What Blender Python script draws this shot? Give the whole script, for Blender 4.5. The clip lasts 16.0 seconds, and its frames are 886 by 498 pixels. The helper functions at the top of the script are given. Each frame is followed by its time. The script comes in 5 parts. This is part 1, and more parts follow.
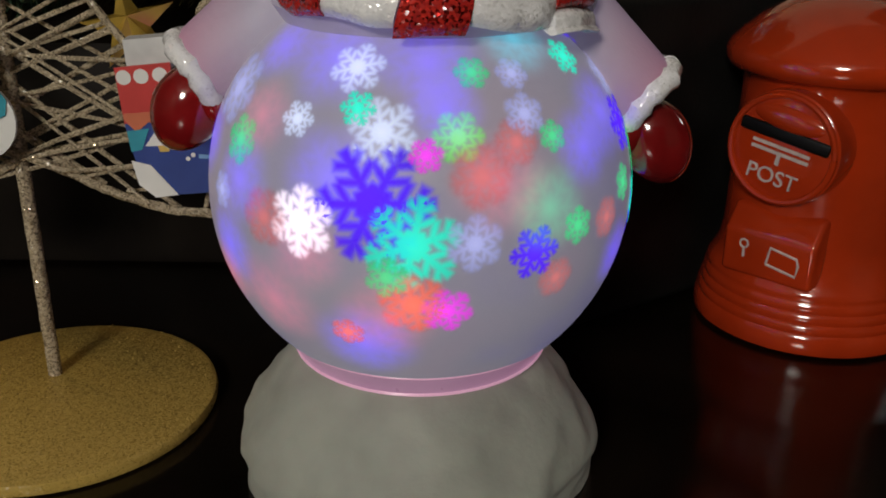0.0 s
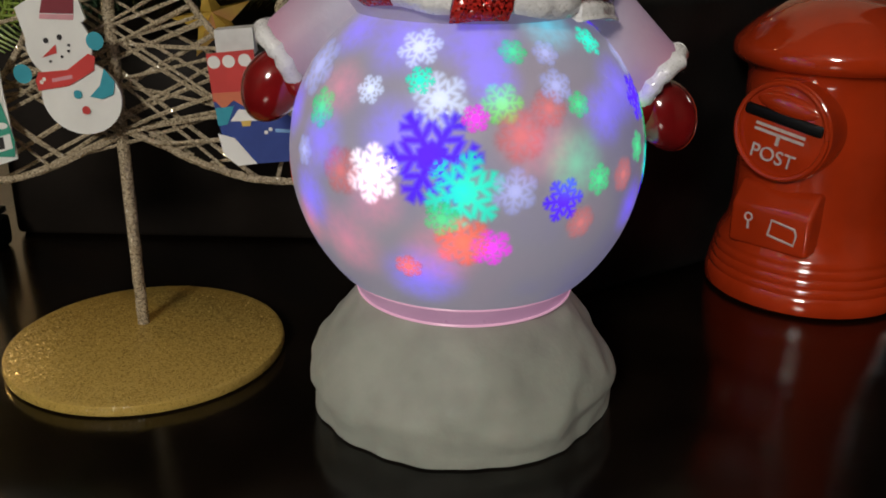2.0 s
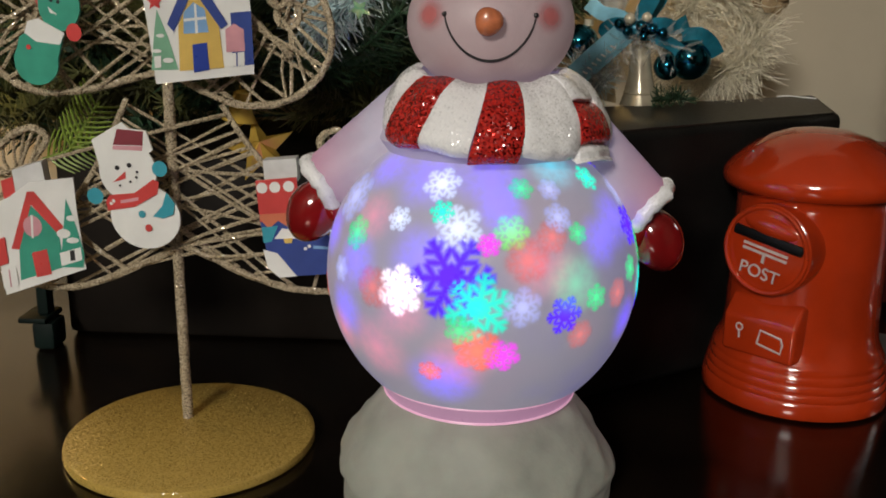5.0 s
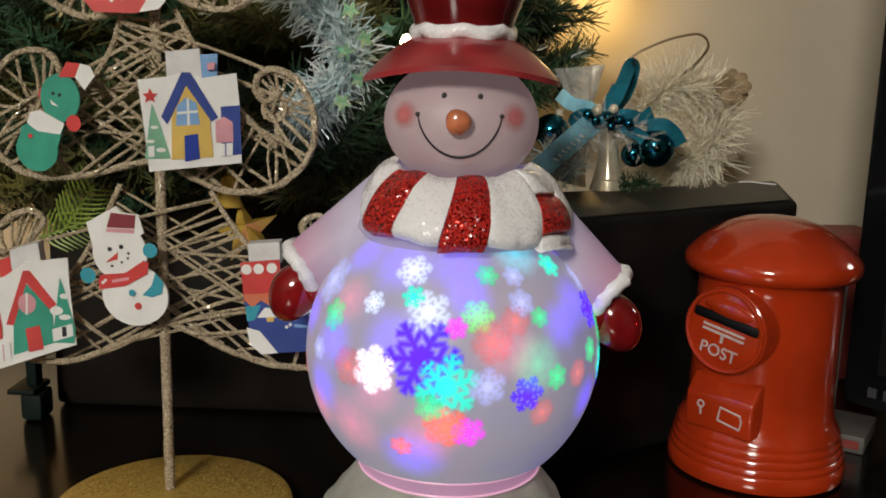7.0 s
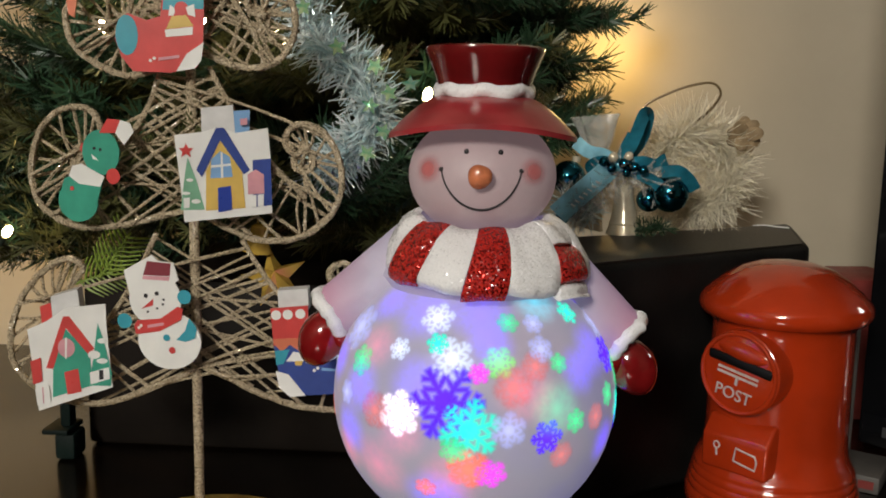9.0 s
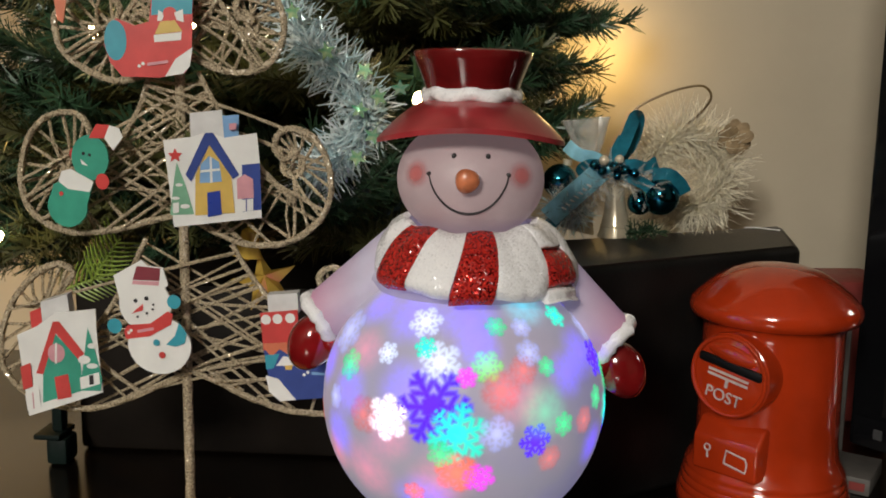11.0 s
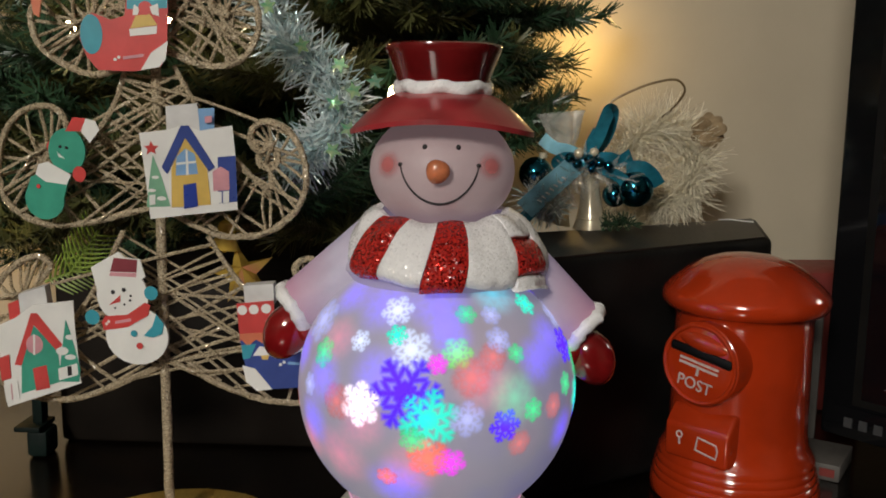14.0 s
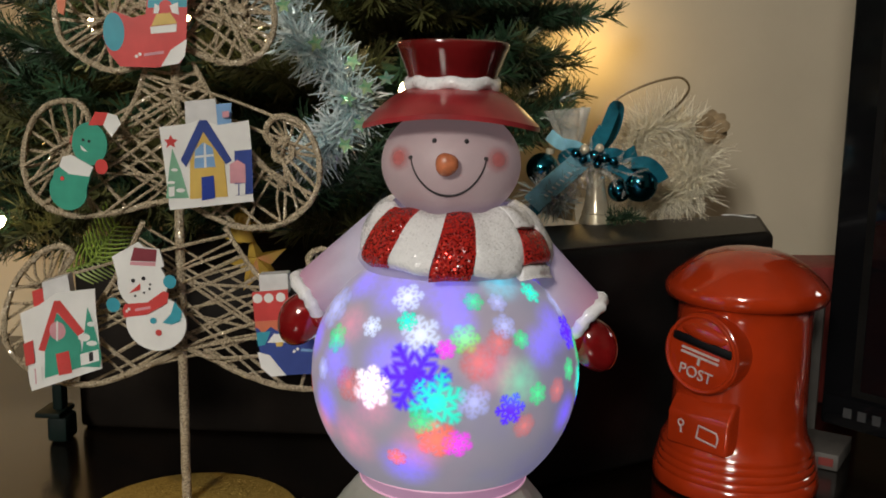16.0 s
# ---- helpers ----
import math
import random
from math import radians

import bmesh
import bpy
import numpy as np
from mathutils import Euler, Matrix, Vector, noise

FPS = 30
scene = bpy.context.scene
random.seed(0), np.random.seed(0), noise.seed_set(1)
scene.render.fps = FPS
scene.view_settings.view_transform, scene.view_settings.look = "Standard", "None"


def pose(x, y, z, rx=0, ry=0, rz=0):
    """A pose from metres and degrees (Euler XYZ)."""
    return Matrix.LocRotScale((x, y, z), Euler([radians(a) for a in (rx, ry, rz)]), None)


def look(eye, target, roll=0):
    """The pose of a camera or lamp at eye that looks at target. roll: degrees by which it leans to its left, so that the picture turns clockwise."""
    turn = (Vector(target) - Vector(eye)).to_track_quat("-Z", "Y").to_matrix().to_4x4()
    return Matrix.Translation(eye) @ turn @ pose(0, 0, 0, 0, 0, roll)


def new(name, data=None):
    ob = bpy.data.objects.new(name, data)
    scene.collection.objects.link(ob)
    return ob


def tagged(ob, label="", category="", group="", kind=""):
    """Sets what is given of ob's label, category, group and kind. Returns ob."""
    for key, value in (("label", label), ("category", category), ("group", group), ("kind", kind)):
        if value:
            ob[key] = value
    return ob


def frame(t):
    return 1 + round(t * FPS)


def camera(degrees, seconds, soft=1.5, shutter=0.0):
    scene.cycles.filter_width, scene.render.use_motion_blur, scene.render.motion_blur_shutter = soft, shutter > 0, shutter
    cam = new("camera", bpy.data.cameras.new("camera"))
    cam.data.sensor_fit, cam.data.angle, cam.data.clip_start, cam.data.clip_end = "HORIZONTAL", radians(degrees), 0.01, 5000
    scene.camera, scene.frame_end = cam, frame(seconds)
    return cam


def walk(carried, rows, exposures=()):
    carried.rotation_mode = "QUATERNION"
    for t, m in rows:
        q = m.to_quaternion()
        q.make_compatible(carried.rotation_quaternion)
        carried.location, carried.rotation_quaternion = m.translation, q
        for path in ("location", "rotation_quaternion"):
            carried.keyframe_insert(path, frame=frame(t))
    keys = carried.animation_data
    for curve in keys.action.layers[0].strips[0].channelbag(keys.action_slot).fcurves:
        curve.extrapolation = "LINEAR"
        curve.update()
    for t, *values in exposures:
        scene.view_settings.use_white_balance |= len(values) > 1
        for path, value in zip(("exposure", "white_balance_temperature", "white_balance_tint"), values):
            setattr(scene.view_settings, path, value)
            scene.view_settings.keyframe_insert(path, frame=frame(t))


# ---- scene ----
cam = camera(49.5, 16.0, soft=1.8)
PATH = [
    (0, (0.0086, -0.2901, 0.1946), (0.0003, 1.5671, -0.5476), 0.64),
    (0.5, (0.0067, -0.2958, 0.1950), (-0.0103, 1.5649, -0.5381), 0.68),
    (1, (0.0035, -0.3181, 0.1982), (-0.0400, 1.5442, -0.5300), 0.69),
    (1.5, (0.0012, -0.3334, 0.1956), (-0.0500, 1.5275, -0.5354), 0.63),
    (2, (0.0023, -0.3485, 0.1953), (-0.0546, 1.5179, -0.5210), 0.53),
    (2.5, (0.0026, -0.3623, 0.2025), (-0.0666, 1.5196, -0.4710), 0.31),
    (3, (-0.0004, -0.3814, 0.2101), (-0.1101, 1.5133, -0.4208), -0.06),
    (3.5, (-0.0002, -0.3842, 0.2114), (-0.1186, 1.5186, -0.3931), 0.12),
    (4, (-0.0018, -0.3852, 0.2117), (-0.1253, 1.5190, -0.3871), 0.26),
    (4.5, (0.0005, -0.3882, 0.2138), (-0.1124, 1.5260, -0.3548), 0.50),
    (7, (0.0108, -0.4166, 0.2296), (-0.0648, 1.5433, -0.1618), 1.48),
    (7.5, (0.0094, -0.4228, 0.2316), (-0.0741, 1.5409, -0.1386), 1.55),
    (8, (0.0087, -0.4295, 0.2358), (-0.0908, 1.5375, -0.1121), 1.30),
    (8.5, (0.0087, -0.4334, 0.2382), (-0.1045, 1.5365, -0.0885), 1.19),
    (11, (0.0132, -0.4342, 0.2398), (-0.0955, 1.5376, -0.0766), 0.99),
    (11.5, (0.0134, -0.4344, 0.2399), (-0.0926, 1.5375, -0.0769), 0.90),
    (12, (0.0144, -0.4357, 0.2378), (-0.0932, 1.5360, -0.0792), 0.96),
    (12.5, (0.0131, -0.4352, 0.2359), (-0.0922, 1.5362, -0.0839), 1.13),
    (13, (0.0145, -0.4354, 0.2368), (-0.0822, 1.5362, -0.0847), 1.16),
    (13.5, (0.0197, -0.4371, 0.2362), (-0.0666, 1.5350, -0.0856), 1.06),
    (14, (0.0207, -0.4415, 0.2377), (-0.0625, 1.5308, -0.0836), 0.88),
    (14.5, (0.0222, -0.4471, 0.2376), (-0.0657, 1.5252, -0.0818), 0.80),
    (15, (0.0198, -0.4532, 0.2385), (-0.0786, 1.5190, -0.0789), 0.83),
    (15.5, (0.0222, -0.4563, 0.2356), (-0.0778, 1.5147, -0.0887), 0.94),
    (16, (0.0218, -0.4584, 0.2364), (-0.0804, 1.5126, -0.0874), 1.02),
]
walk(cam, [(t, look(eye, target, roll)) for t, eye, target, roll in PATH],
     [(0, -0.42), (1.5, -0.3), (2.5, -0.12), (3.5, -0.05), (4.5, 0.0), (7, 0.14), (11, 0.17), (13, 0.06), (14, -0.03), (16, -0.04)])

# ---- world and lights ----
world = bpy.data.worlds.new("room_air")
scene.world = world
world.use_nodes = True
world.node_tree.nodes["Background"].inputs[0].default_value = (0.9, 0.75, 0.55, 1)
world.node_tree.nodes["Background"].inputs[1].default_value = 0.004


def lamp(name, kind, power, colour, m, size=0.1):
    data = bpy.data.lights.new(name, kind)
    data.energy, data.color = power, colour
    if kind == "AREA":
        data.shape, data.size = "DISK", size
    else:
        data.shadow_soft_size = size
    ob = new(name, data)
    ob.matrix_world = m
    return ob


CEILING_POWER, GLOW_POWER = 75.0, 0.20
lamp("ceiling_bulb", "AREA", CEILING_POWER, (0.98, 0.94, 0.85), look((-0.85, -2.8, 1.42), (0, 0, 0.1)), 0.6)
lamp("fairy_glow", "POINT", GLOW_POWER, (1.0, 0.66, 0.25), pose(0.100, 0.380, 0.275), 0.010)
# Lamp added out of view to warm the left wall and its table reflection.
lamp("fairy_glow", "POINT", 0.80, (1.0, 0.58, 0.15), pose(-0.480, 0.28, 0.16), 0.006)
lamp("fairy_glow", "POINT", 0.016, (1.0, 0.66, 0.25), pose(-0.215, 0.155, 0.285), 0.004)


# ---- materials ----
def tree_of(name):
    m = bpy.data.materials.new(name)
    m.use_nodes = True
    t = m.node_tree
    return m, t, t.nodes["Principled BSDF"]


def node(t, kind, **values):
    n = t.nodes.new(kind)
    for key, value in values.items():
        n.inputs[key].default_value = value
    return n


def material(name, colour, rough=0.5, metal=0.0, vary=0.25, scale=60.0, bump=0.1, bump_scale=400.0, coat=0.0, glow=0.0, glow_colour=None,
             second=None, subsurface=0.0):
    """A painted, plastic, wooden or metal surface: colour varied at two scales, roughness that wanders and a fine relief."""
    m, t, b = tree_of(name)
    link = t.links.new
    co = t.nodes.new("ShaderNodeTexCoord")
    big, fine = node(t, "ShaderNodeTexNoise", Scale=scale, Detail=5.0), node(t, "ShaderNodeTexNoise", Scale=bump_scale, Detail=3.0)
    link(co.outputs["Object"], big.inputs["Vector"])
    link(co.outputs["Object"], fine.inputs["Vector"])
    ramp = t.nodes.new("ShaderNodeValToRGB")
    low = second or tuple(c * (1 - vary) for c in colour)
    high = tuple(min(1, c * (1 + vary * 0.4)) for c in colour)
    ramp.color_ramp.elements[0].position, ramp.color_ramp.elements[1].position = 0.33, 0.68
    ramp.color_ramp.elements[0].color, ramp.color_ramp.elements[1].color = (*low, 1), (*high, 1)
    link(big.outputs["Fac"], ramp.inputs["Fac"])
    link(ramp.outputs["Color"], b.inputs["Base Color"])
    wander = node(t, "ShaderNodeMapRange", **{"To Min": max(0.02, rough * 0.8), "To Max": min(1, rough * 1.2)})
    link(fine.outputs["Fac"], wander.inputs["Value"])
    link(wander.outputs["Result"], b.inputs["Roughness"])
    if bump:
        bm_node = node(t, "ShaderNodeBump", Strength=bump, Distance=0.001)
        link(fine.outputs["Fac"], bm_node.inputs["Height"])
        link(bm_node.outputs["Normal"], b.inputs["Normal"])
    b.inputs["Metallic"].default_value = metal
    b.inputs["Coat Weight"].default_value = coat
    b.inputs["Coat Roughness"].default_value = 0.04
    b.inputs["Subsurface Weight"].default_value = subsurface
    b.inputs["Subsurface Radius"].default_value = (0.012, 0.009, 0.009)
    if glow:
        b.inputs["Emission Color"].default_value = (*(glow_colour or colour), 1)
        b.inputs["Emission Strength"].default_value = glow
    return m


def glitter(name, colour, dark, size=0.0007, rough=0.35, metal=0.6, tilt=0.9, flakes=0.5):
    """Glued glitter: grains that each tip their own way, some bright and some dull."""
    m, t, b = tree_of(name)
    link = t.links.new
    co, cells = t.nodes.new("ShaderNodeTexCoord"), node(t, "ShaderNodeTexVoronoi", Scale=1 / size)
    link(co.outputs["Object"], cells.inputs["Vector"])
    mix = t.nodes.new("ShaderNodeMix")
    mix.data_type = "RGBA"
    mix.inputs[6].default_value, mix.inputs[7].default_value = (*dark, 1), (*colour, 1)
    parts_of = t.nodes.new("ShaderNodeSeparateColor")
    link(cells.outputs["Color"], parts_of.inputs["Color"])
    link(parts_of.outputs[0], mix.inputs[0])
    link(mix.outputs[2], b.inputs["Base Color"])
    shine = node(t, "ShaderNodeMapRange", **{"From Min": 1 - flakes - 0.05, "From Max": 1 - flakes + 0.05, "To Min": 0.0, "To Max": metal})
    link(parts_of.outputs[1], shine.inputs["Value"])
    link(shine.outputs["Result"], b.inputs["Metallic"])
    geo = t.nodes.new("ShaderNodeNewGeometry")
    off, scaled, add, unit = (t.nodes.new("ShaderNodeVectorMath") for _ in range(4))
    off.operation, scaled.operation, add.operation, unit.operation = "SUBTRACT", "SCALE", "ADD", "NORMALIZE"
    off.inputs[1].default_value = (0.5, 0.5, 0.5)
    scaled.inputs["Scale"].default_value = tilt
    link(cells.outputs["Color"], off.inputs[0])
    link(off.outputs[0], scaled.inputs[0])
    link(geo.outputs["Normal"], add.inputs[0])
    link(scaled.outputs[0], add.inputs[1])
    link(add.outputs[0], unit.inputs[0])
    link(unit.outputs[0], b.inputs["Normal"])
    b.inputs["Roughness"].default_value = rough
    return m


def light_figure():
    """Light thrown on the frosted shell: a six-armed star, sharp or blurred by the object's alpha, in the object's colour."""
    m, t, b = tree_of("projected_light")
    link = t.links.new
    t.nodes.remove(b)

    def maths(op, *args):
        n = t.nodes.new("ShaderNodeMath")
        n.operation = op
        for slot, a in enumerate(args):
            if isinstance(a, (int, float)):
                n.inputs[slot].default_value = a
            else:
                link(a, n.inputs[slot])
        return n.outputs[0]

    co, xyz, info = t.nodes.new("ShaderNodeTexCoord"), t.nodes.new("ShaderNodeSeparateXYZ"), t.nodes.new("ShaderNodeObjectInfo")
    link(co.outputs["Generated"], xyz.inputs[0])
    x, y = (maths("MULTIPLY_ADD", xyz.outputs[n], 2.0, -1.0) for n in (0, 1))
    r = maths("SQRT", maths("ADD", maths("MULTIPLY", x, x), maths("MULTIPLY", y, y)))
    fold = maths("PINGPONG", maths("ADD", maths("ARCTAN2", y, x), math.pi), math.pi / 6)
    u, v = maths("MULTIPLY", r, maths("COSINE", fold)), maths("MULTIPLY", r, maths("SINE", fold))
    shape = maths("MAXIMUM", maths("SUBTRACT", v, 0.075), maths("SUBTRACT", u, 0.86))
    for start, reach, wide in ((0.35, 0.34, 0.060), (0.61, 0.25, 0.060)):
        du = maths("SUBTRACT", u, start)
        across = maths("ABSOLUTE", maths("SUBTRACT", maths("MULTIPLY", du, 0.866), maths("MULTIPLY", v, 0.5)))
        along = maths("ADD", maths("MULTIPLY", du, 0.5), maths("MULTIPLY", v, 0.866))
        shape = maths("MINIMUM", shape, maths("MAXIMUM", maths("SUBTRACT", across, wide), maths("SUBTRACT", along, reach)))
    shape = maths("MINIMUM", shape, maths("SUBTRACT", u, 0.27))
    soft = info.outputs["Alpha"]
    range_node = t.nodes.new("ShaderNodeMapRange")
    range_node.interpolation_type = "SMOOTHSTEP"
    link(shape, range_node.inputs["Value"])
    link(soft, range_node.inputs["From Min"])
    link(maths("MULTIPLY", soft, -0.8), range_node.inputs["From Max"])
    edge = t.nodes.new("ShaderNodeMapRange")
    edge.interpolation_type = "SMOOTHSTEP"
    link(r, edge.inputs["Value"])
    edge.inputs["From Min"].default_value = 1.0
    link(maths("MULTIPLY_ADD", soft, -1.5, 0.95), edge.inputs["From Max"])
    power = maths("MULTIPLY", range_node.outputs["Result"], edge.outputs["Result"])
    solid = maths("MULTIPLY", power, maths("MULTIPLY_ADD", soft, -0.75, 1.0))
    strength = maths("MULTIPLY", solid, maths("MULTIPLY_ADD", r, -0.65, 1.38))
    emit, clear, both = (t.nodes.new(k) for k in ("ShaderNodeEmission", "ShaderNodeBsdfTransparent", "ShaderNodeAddShader"))
    link(info.outputs["Color"], emit.inputs["Color"])
    link(strength, emit.inputs["Strength"])
    # a sharp figure replaces most of the shell's own light, a blurred one adds to it
    keep = maths("SUBTRACT", 1.0, maths("MULTIPLY", solid, maths("MULTIPLY", maths("LESS_THAN", soft, 0.3), 0.85)))
    grey = t.nodes.new("ShaderNodeCombineColor")
    for slot in range(3):
        link(keep, grey.inputs[slot])
    link(grey.outputs[0], clear.inputs["Color"])
    link(clear.outputs[0], both.inputs[0])
    link(emit.outputs[0], both.inputs[1])
    link(both.outputs[0], t.nodes["Material Output"].inputs["Surface"])
    return m


M = {
    "table": material("dark_lacquered_wood", (0.007, 0.0045, 0.003), 0.17, 0, 0.6, 22, 0.05, 180, coat=0.0),
    "wall": material("cream_painted_wall", (0.47, 0.41, 0.31), 0.75, 0, 0.12, 5, 0.25, 90),
    # Unseen room walls, coloured dark so the table reflects less light.
    "darkened_wall": material("darkened_room_wall", (0.12, 0.09, 0.06), 0.8, 0, 0.2, 5, 0.2, 90),
    "ceiling": material("white_ceiling_paint", (0.45, 0.43, 0.40), 0.9, 0, 0.06, 4, 0.05, 200),
    "floor": material("brown_floor_wood", (0.16, 0.10, 0.06), 0.45, 0, 0.4, 6, 0.05, 60),
    "shell": None,
    # Base, sleeves and head get added emission, standing in for light through the plastic.
    "frost": material("frosted_snow_glow", (0.33, 0.345, 0.295), 0.6, 0, 0.16, 45, 0.25, 260, subsurface=0.75, glow=0.055, glow_colour=(0.55, 0.50, 0.44)),
    "body": material("frosted_pink_white_glow", (0.48, 0.44, 0.50), 0.5, 0, 0.1, 60, 0.12, 500, subsurface=0.3, glow=0.15, glow_colour=(0.46, 0.40, 0.70)),
    # The head's glow also evens out the shadow under the brim.
    "head": material("frosted_rose_glow", (0.39, 0.30, 0.31), 0.5, 0, 0.12, 40, 0.12, 600, subsurface=0.3, glow=0.15, glow_colour=(0.60, 0.43, 0.45)),
    "ink": material("black_ink_paint", (0.02, 0.018, 0.02), 0.4, 0, 0.2, 300, 0.05, 600),
    "carrot": material("orange_plastic", (0.55, 0.17, 0.075), 0.25, 0, 0.45, 160, 0.1, 300, coat=0.6),
    "hat": material("gloss_red_plastic", (0.16, 0.008, 0.009), 0.16, 0, 0.4, 40, 0.06, 120, coat=0.6),
    "brim": material("satin_red_plastic", (0.34, 0.030, 0.036), 0.32, 0, 0.3, 45, 0.06, 200, coat=0.2),
    "mitten": material("clear_red_plastic", (0.22, 0.007, 0.008), 0.12, 0, 0.5, 50, 0.05, 150, coat=0.7),
    "white_glitter": glitter("white_snow_glitter", (0.90, 0.89, 0.90), (0.84, 0.83, 0.85), 0.0007, 0.15, 0.15, 0.42, 0.05),
    "red_glitter": glitter("red_glitter", (0.60, 0.03, 0.02), (0.30, 0.010, 0.010), 0.0008, 0.2, 0.8, 0.9, 0.35),
    "gold_glitter": glitter("gold_glitter", (0.52, 0.35, 0.085), (0.43, 0.29, 0.072), 0.0006, 0.14, 0.20, 0.45, 0.10),
    "wire": glitter("champagne_glitter", (0.56, 0.46, 0.32), (0.31, 0.25, 0.165), 0.0006, 0.14, 0.45, 1.0, 0.30),
    "fleck": material("shiny_gold_fleck", (0.52, 0.35, 0.09), 0.10, 0, 0.2, 300, 0.0, 400, coat=1.0),
    "post": material("gloss_red_ceramic", (0.42, 0.034, 0.006), 0.12, 0, 0.22, 26, 0.04, 60, coat=0.8),
    "post_white": material("worn_white_paint", (0.56, 0.46, 0.42), 0.5, 0, 0.2, 300, 0.1, 500),
    "black": material("matt_black_case", (0.006, 0.0055, 0.005), 0.5, 0, 0.5, 30, 0.15, 500),
    "lit_black_top": material("lit_box_top", (0.016, 0.013, 0.010), 0.45, 0, 0.5, 40, 0.15, 500),
    "dark_wood": material("shade_box_dark", (0.010, 0.007, 0.005), 0.6, 0, 0.5, 18, 0.15, 160),
    "dark_green": material("dark_green_plastic", (0.004, 0.011, 0.009), 0.65, 0, 0.4, 60, 0.08, 300),
    "screen": material("black_glass", (0.004, 0.004, 0.005), 0.06, 0, 0.2, 20, 0.0, 100, coat=0.6),
    "bezel": material("black_gloss_bezel", (0.006, 0.006, 0.007), 0.12, 0, 0.2, 20, 0.0, 100, coat=0.4),
    "grey_print": material("grey_print", (0.05, 0.05, 0.052), 0.4, 0, 0.1, 100, 0.0, 100),
    "gold": material("polished_gold", (0.80, 0.53, 0.10), 0.18, 0.35, 0.2, 60, 0.05, 300),
    "silver": material("brushed_silver", (0.74, 0.66, 0.50), 0.22, 0.4, 0.25, 60, 0.06, 300),
    "teal_ball": material("teal_mirror_ball", (0.02, 0.17, 0.26), 0.08, 1, 0.2, 60, 0.02, 300),
    "ribbon": material("teal_satin_ribbon", (0.02, 0.19, 0.27), 0.25, 0.2, 0.4, 90, 0.15, 900),
    "pale_ribbon": material("light_blue_ribbon", (0.28, 0.60, 0.74), 0.22, 0.1, 0.3, 90, 0.15, 900),
    "cellophane": material("clear_film", (0.75, 0.74, 0.68), 0.15, 0.0, 0.3, 70, 0.3, 130),
    "tinsel": material("silver_tinsel", (0.86, 0.92, 0.92), 0.17, 0.35, 0.3, 120, 0.1, 500, second=(0.50, 0.70, 0.74)),
    "white_tinsel": material("white_tinsel", (0.84, 0.77, 0.60), 0.45, 0.0, 0.15, 120, 0.1, 500),
    "sequin": material("green_gold_sequin", (0.62, 0.74, 0.42), 0.25, 0.6, 0.5, 300, 0.05, 400, second=(0.10, 0.55, 0.30)),
    "needle": material("green_pine_needles", (0.034, 0.082, 0.040), 0.35, 0, 0.6, 25, 0.1, 400),
    "needle_tip": material("olive_pine_needles", (0.115, 0.120, 0.040), 0.38, 0, 0.5, 25, 0.1, 400),
    "sprig": material("lime_plastic_sprig", (0.24, 0.34, 0.06), 0.22, 0, 0.5, 80, 0.1, 400, coat=0.4),
    "bark": material("brown_twig", (0.06, 0.04, 0.025), 0.8, 0, 0.4, 90, 0.3, 300),
    "bulb": material("lit_warm_bulb", (1.0, 0.72, 0.36), 0.3, 0, 0.05, 50, 0, 100, glow=40.0, glow_colour=(1.0, 0.68, 0.30)),
    "wall_lamp": material("lit_lamp_glass", (1.0, 0.9, 0.75), 0.3, 0, 0.05, 50, 0, 100, glow=3.0, glow_colour=(1.0, 0.88, 0.7)),
    "cord": material("dark_green_cord", (0.02, 0.03, 0.02), 0.5, 0, 0.3, 100, 0.05, 300),
    "dried": material("tan_dried_petal", (0.34, 0.24, 0.13), 0.75, 0, 0.4, 120, 0.3, 400),
    "hook": material("dark_bronze_cord", (0.16, 0.11, 0.05), 0.4, 0.3, 0.3, 100, 0.05, 300),
    # White card darkened to grey: the shade behind the post box is in the colour.
    "dimmed_white_box": material("dimmed_white_carton", (0.085, 0.077, 0.070), 0.6, 0, 0.3, 30, 0.1, 200),
    "red_box": material("dull_red_carton", (0.20, 0.03, 0.025), 0.5, 0, 0.3, 30, 0.1, 200),
    "peg": material("white_wooden_peg", (0.66, 0.65, 0.64), 0.6, 0, 0.12, 120, 0.1, 300),
    "paper": material("glossy_white_card", (0.80, 0.79, 0.76), 0.3, 0, 0.08, 60, 0.03, 200),
    "red": material("print_red", (0.62, 0.065, 0.06), 0.3, 0, 0.15, 70, 0.03, 200),
    "orange": material("print_orange", (0.66, 0.19, 0.10), 0.3, 0, 0.15, 70, 0.03, 200),
    "pink": material("print_pink", (0.66, 0.32, 0.36), 0.3, 0, 0.2, 90, 0.03, 200),
    "maroon": material("print_maroon", (0.24, 0.045, 0.06), 0.3, 0, 0.15, 70, 0.03, 200),
    "teal": material("print_teal", (0.05, 0.33, 0.42), 0.3, 0, 0.15, 70, 0.03, 200),
    "green": material("print_green", (0.05, 0.33, 0.23), 0.3, 0, 0.18, 70, 0.03, 200),
    "navy": material("print_navy", (0.045, 0.075, 0.28), 0.3, 0, 0.15, 70, 0.03, 200),
    "pale_green": material("print_pale_green", (0.22, 0.46, 0.30), 0.3, 0, 0.2, 90, 0.03, 200),
    "blue": material("print_blue", (0.03, 0.06, 0.34), 0.3, 0, 0.15, 70, 0.03, 200),
    "skyblue": material("print_sky_blue", (0.22, 0.40, 0.66), 0.3, 0, 0.15, 70, 0.03, 200),
    "gold_print": material("print_yellow", (0.68, 0.46, 0.12), 0.3, 0, 0.15, 70, 0.03, 200),
}


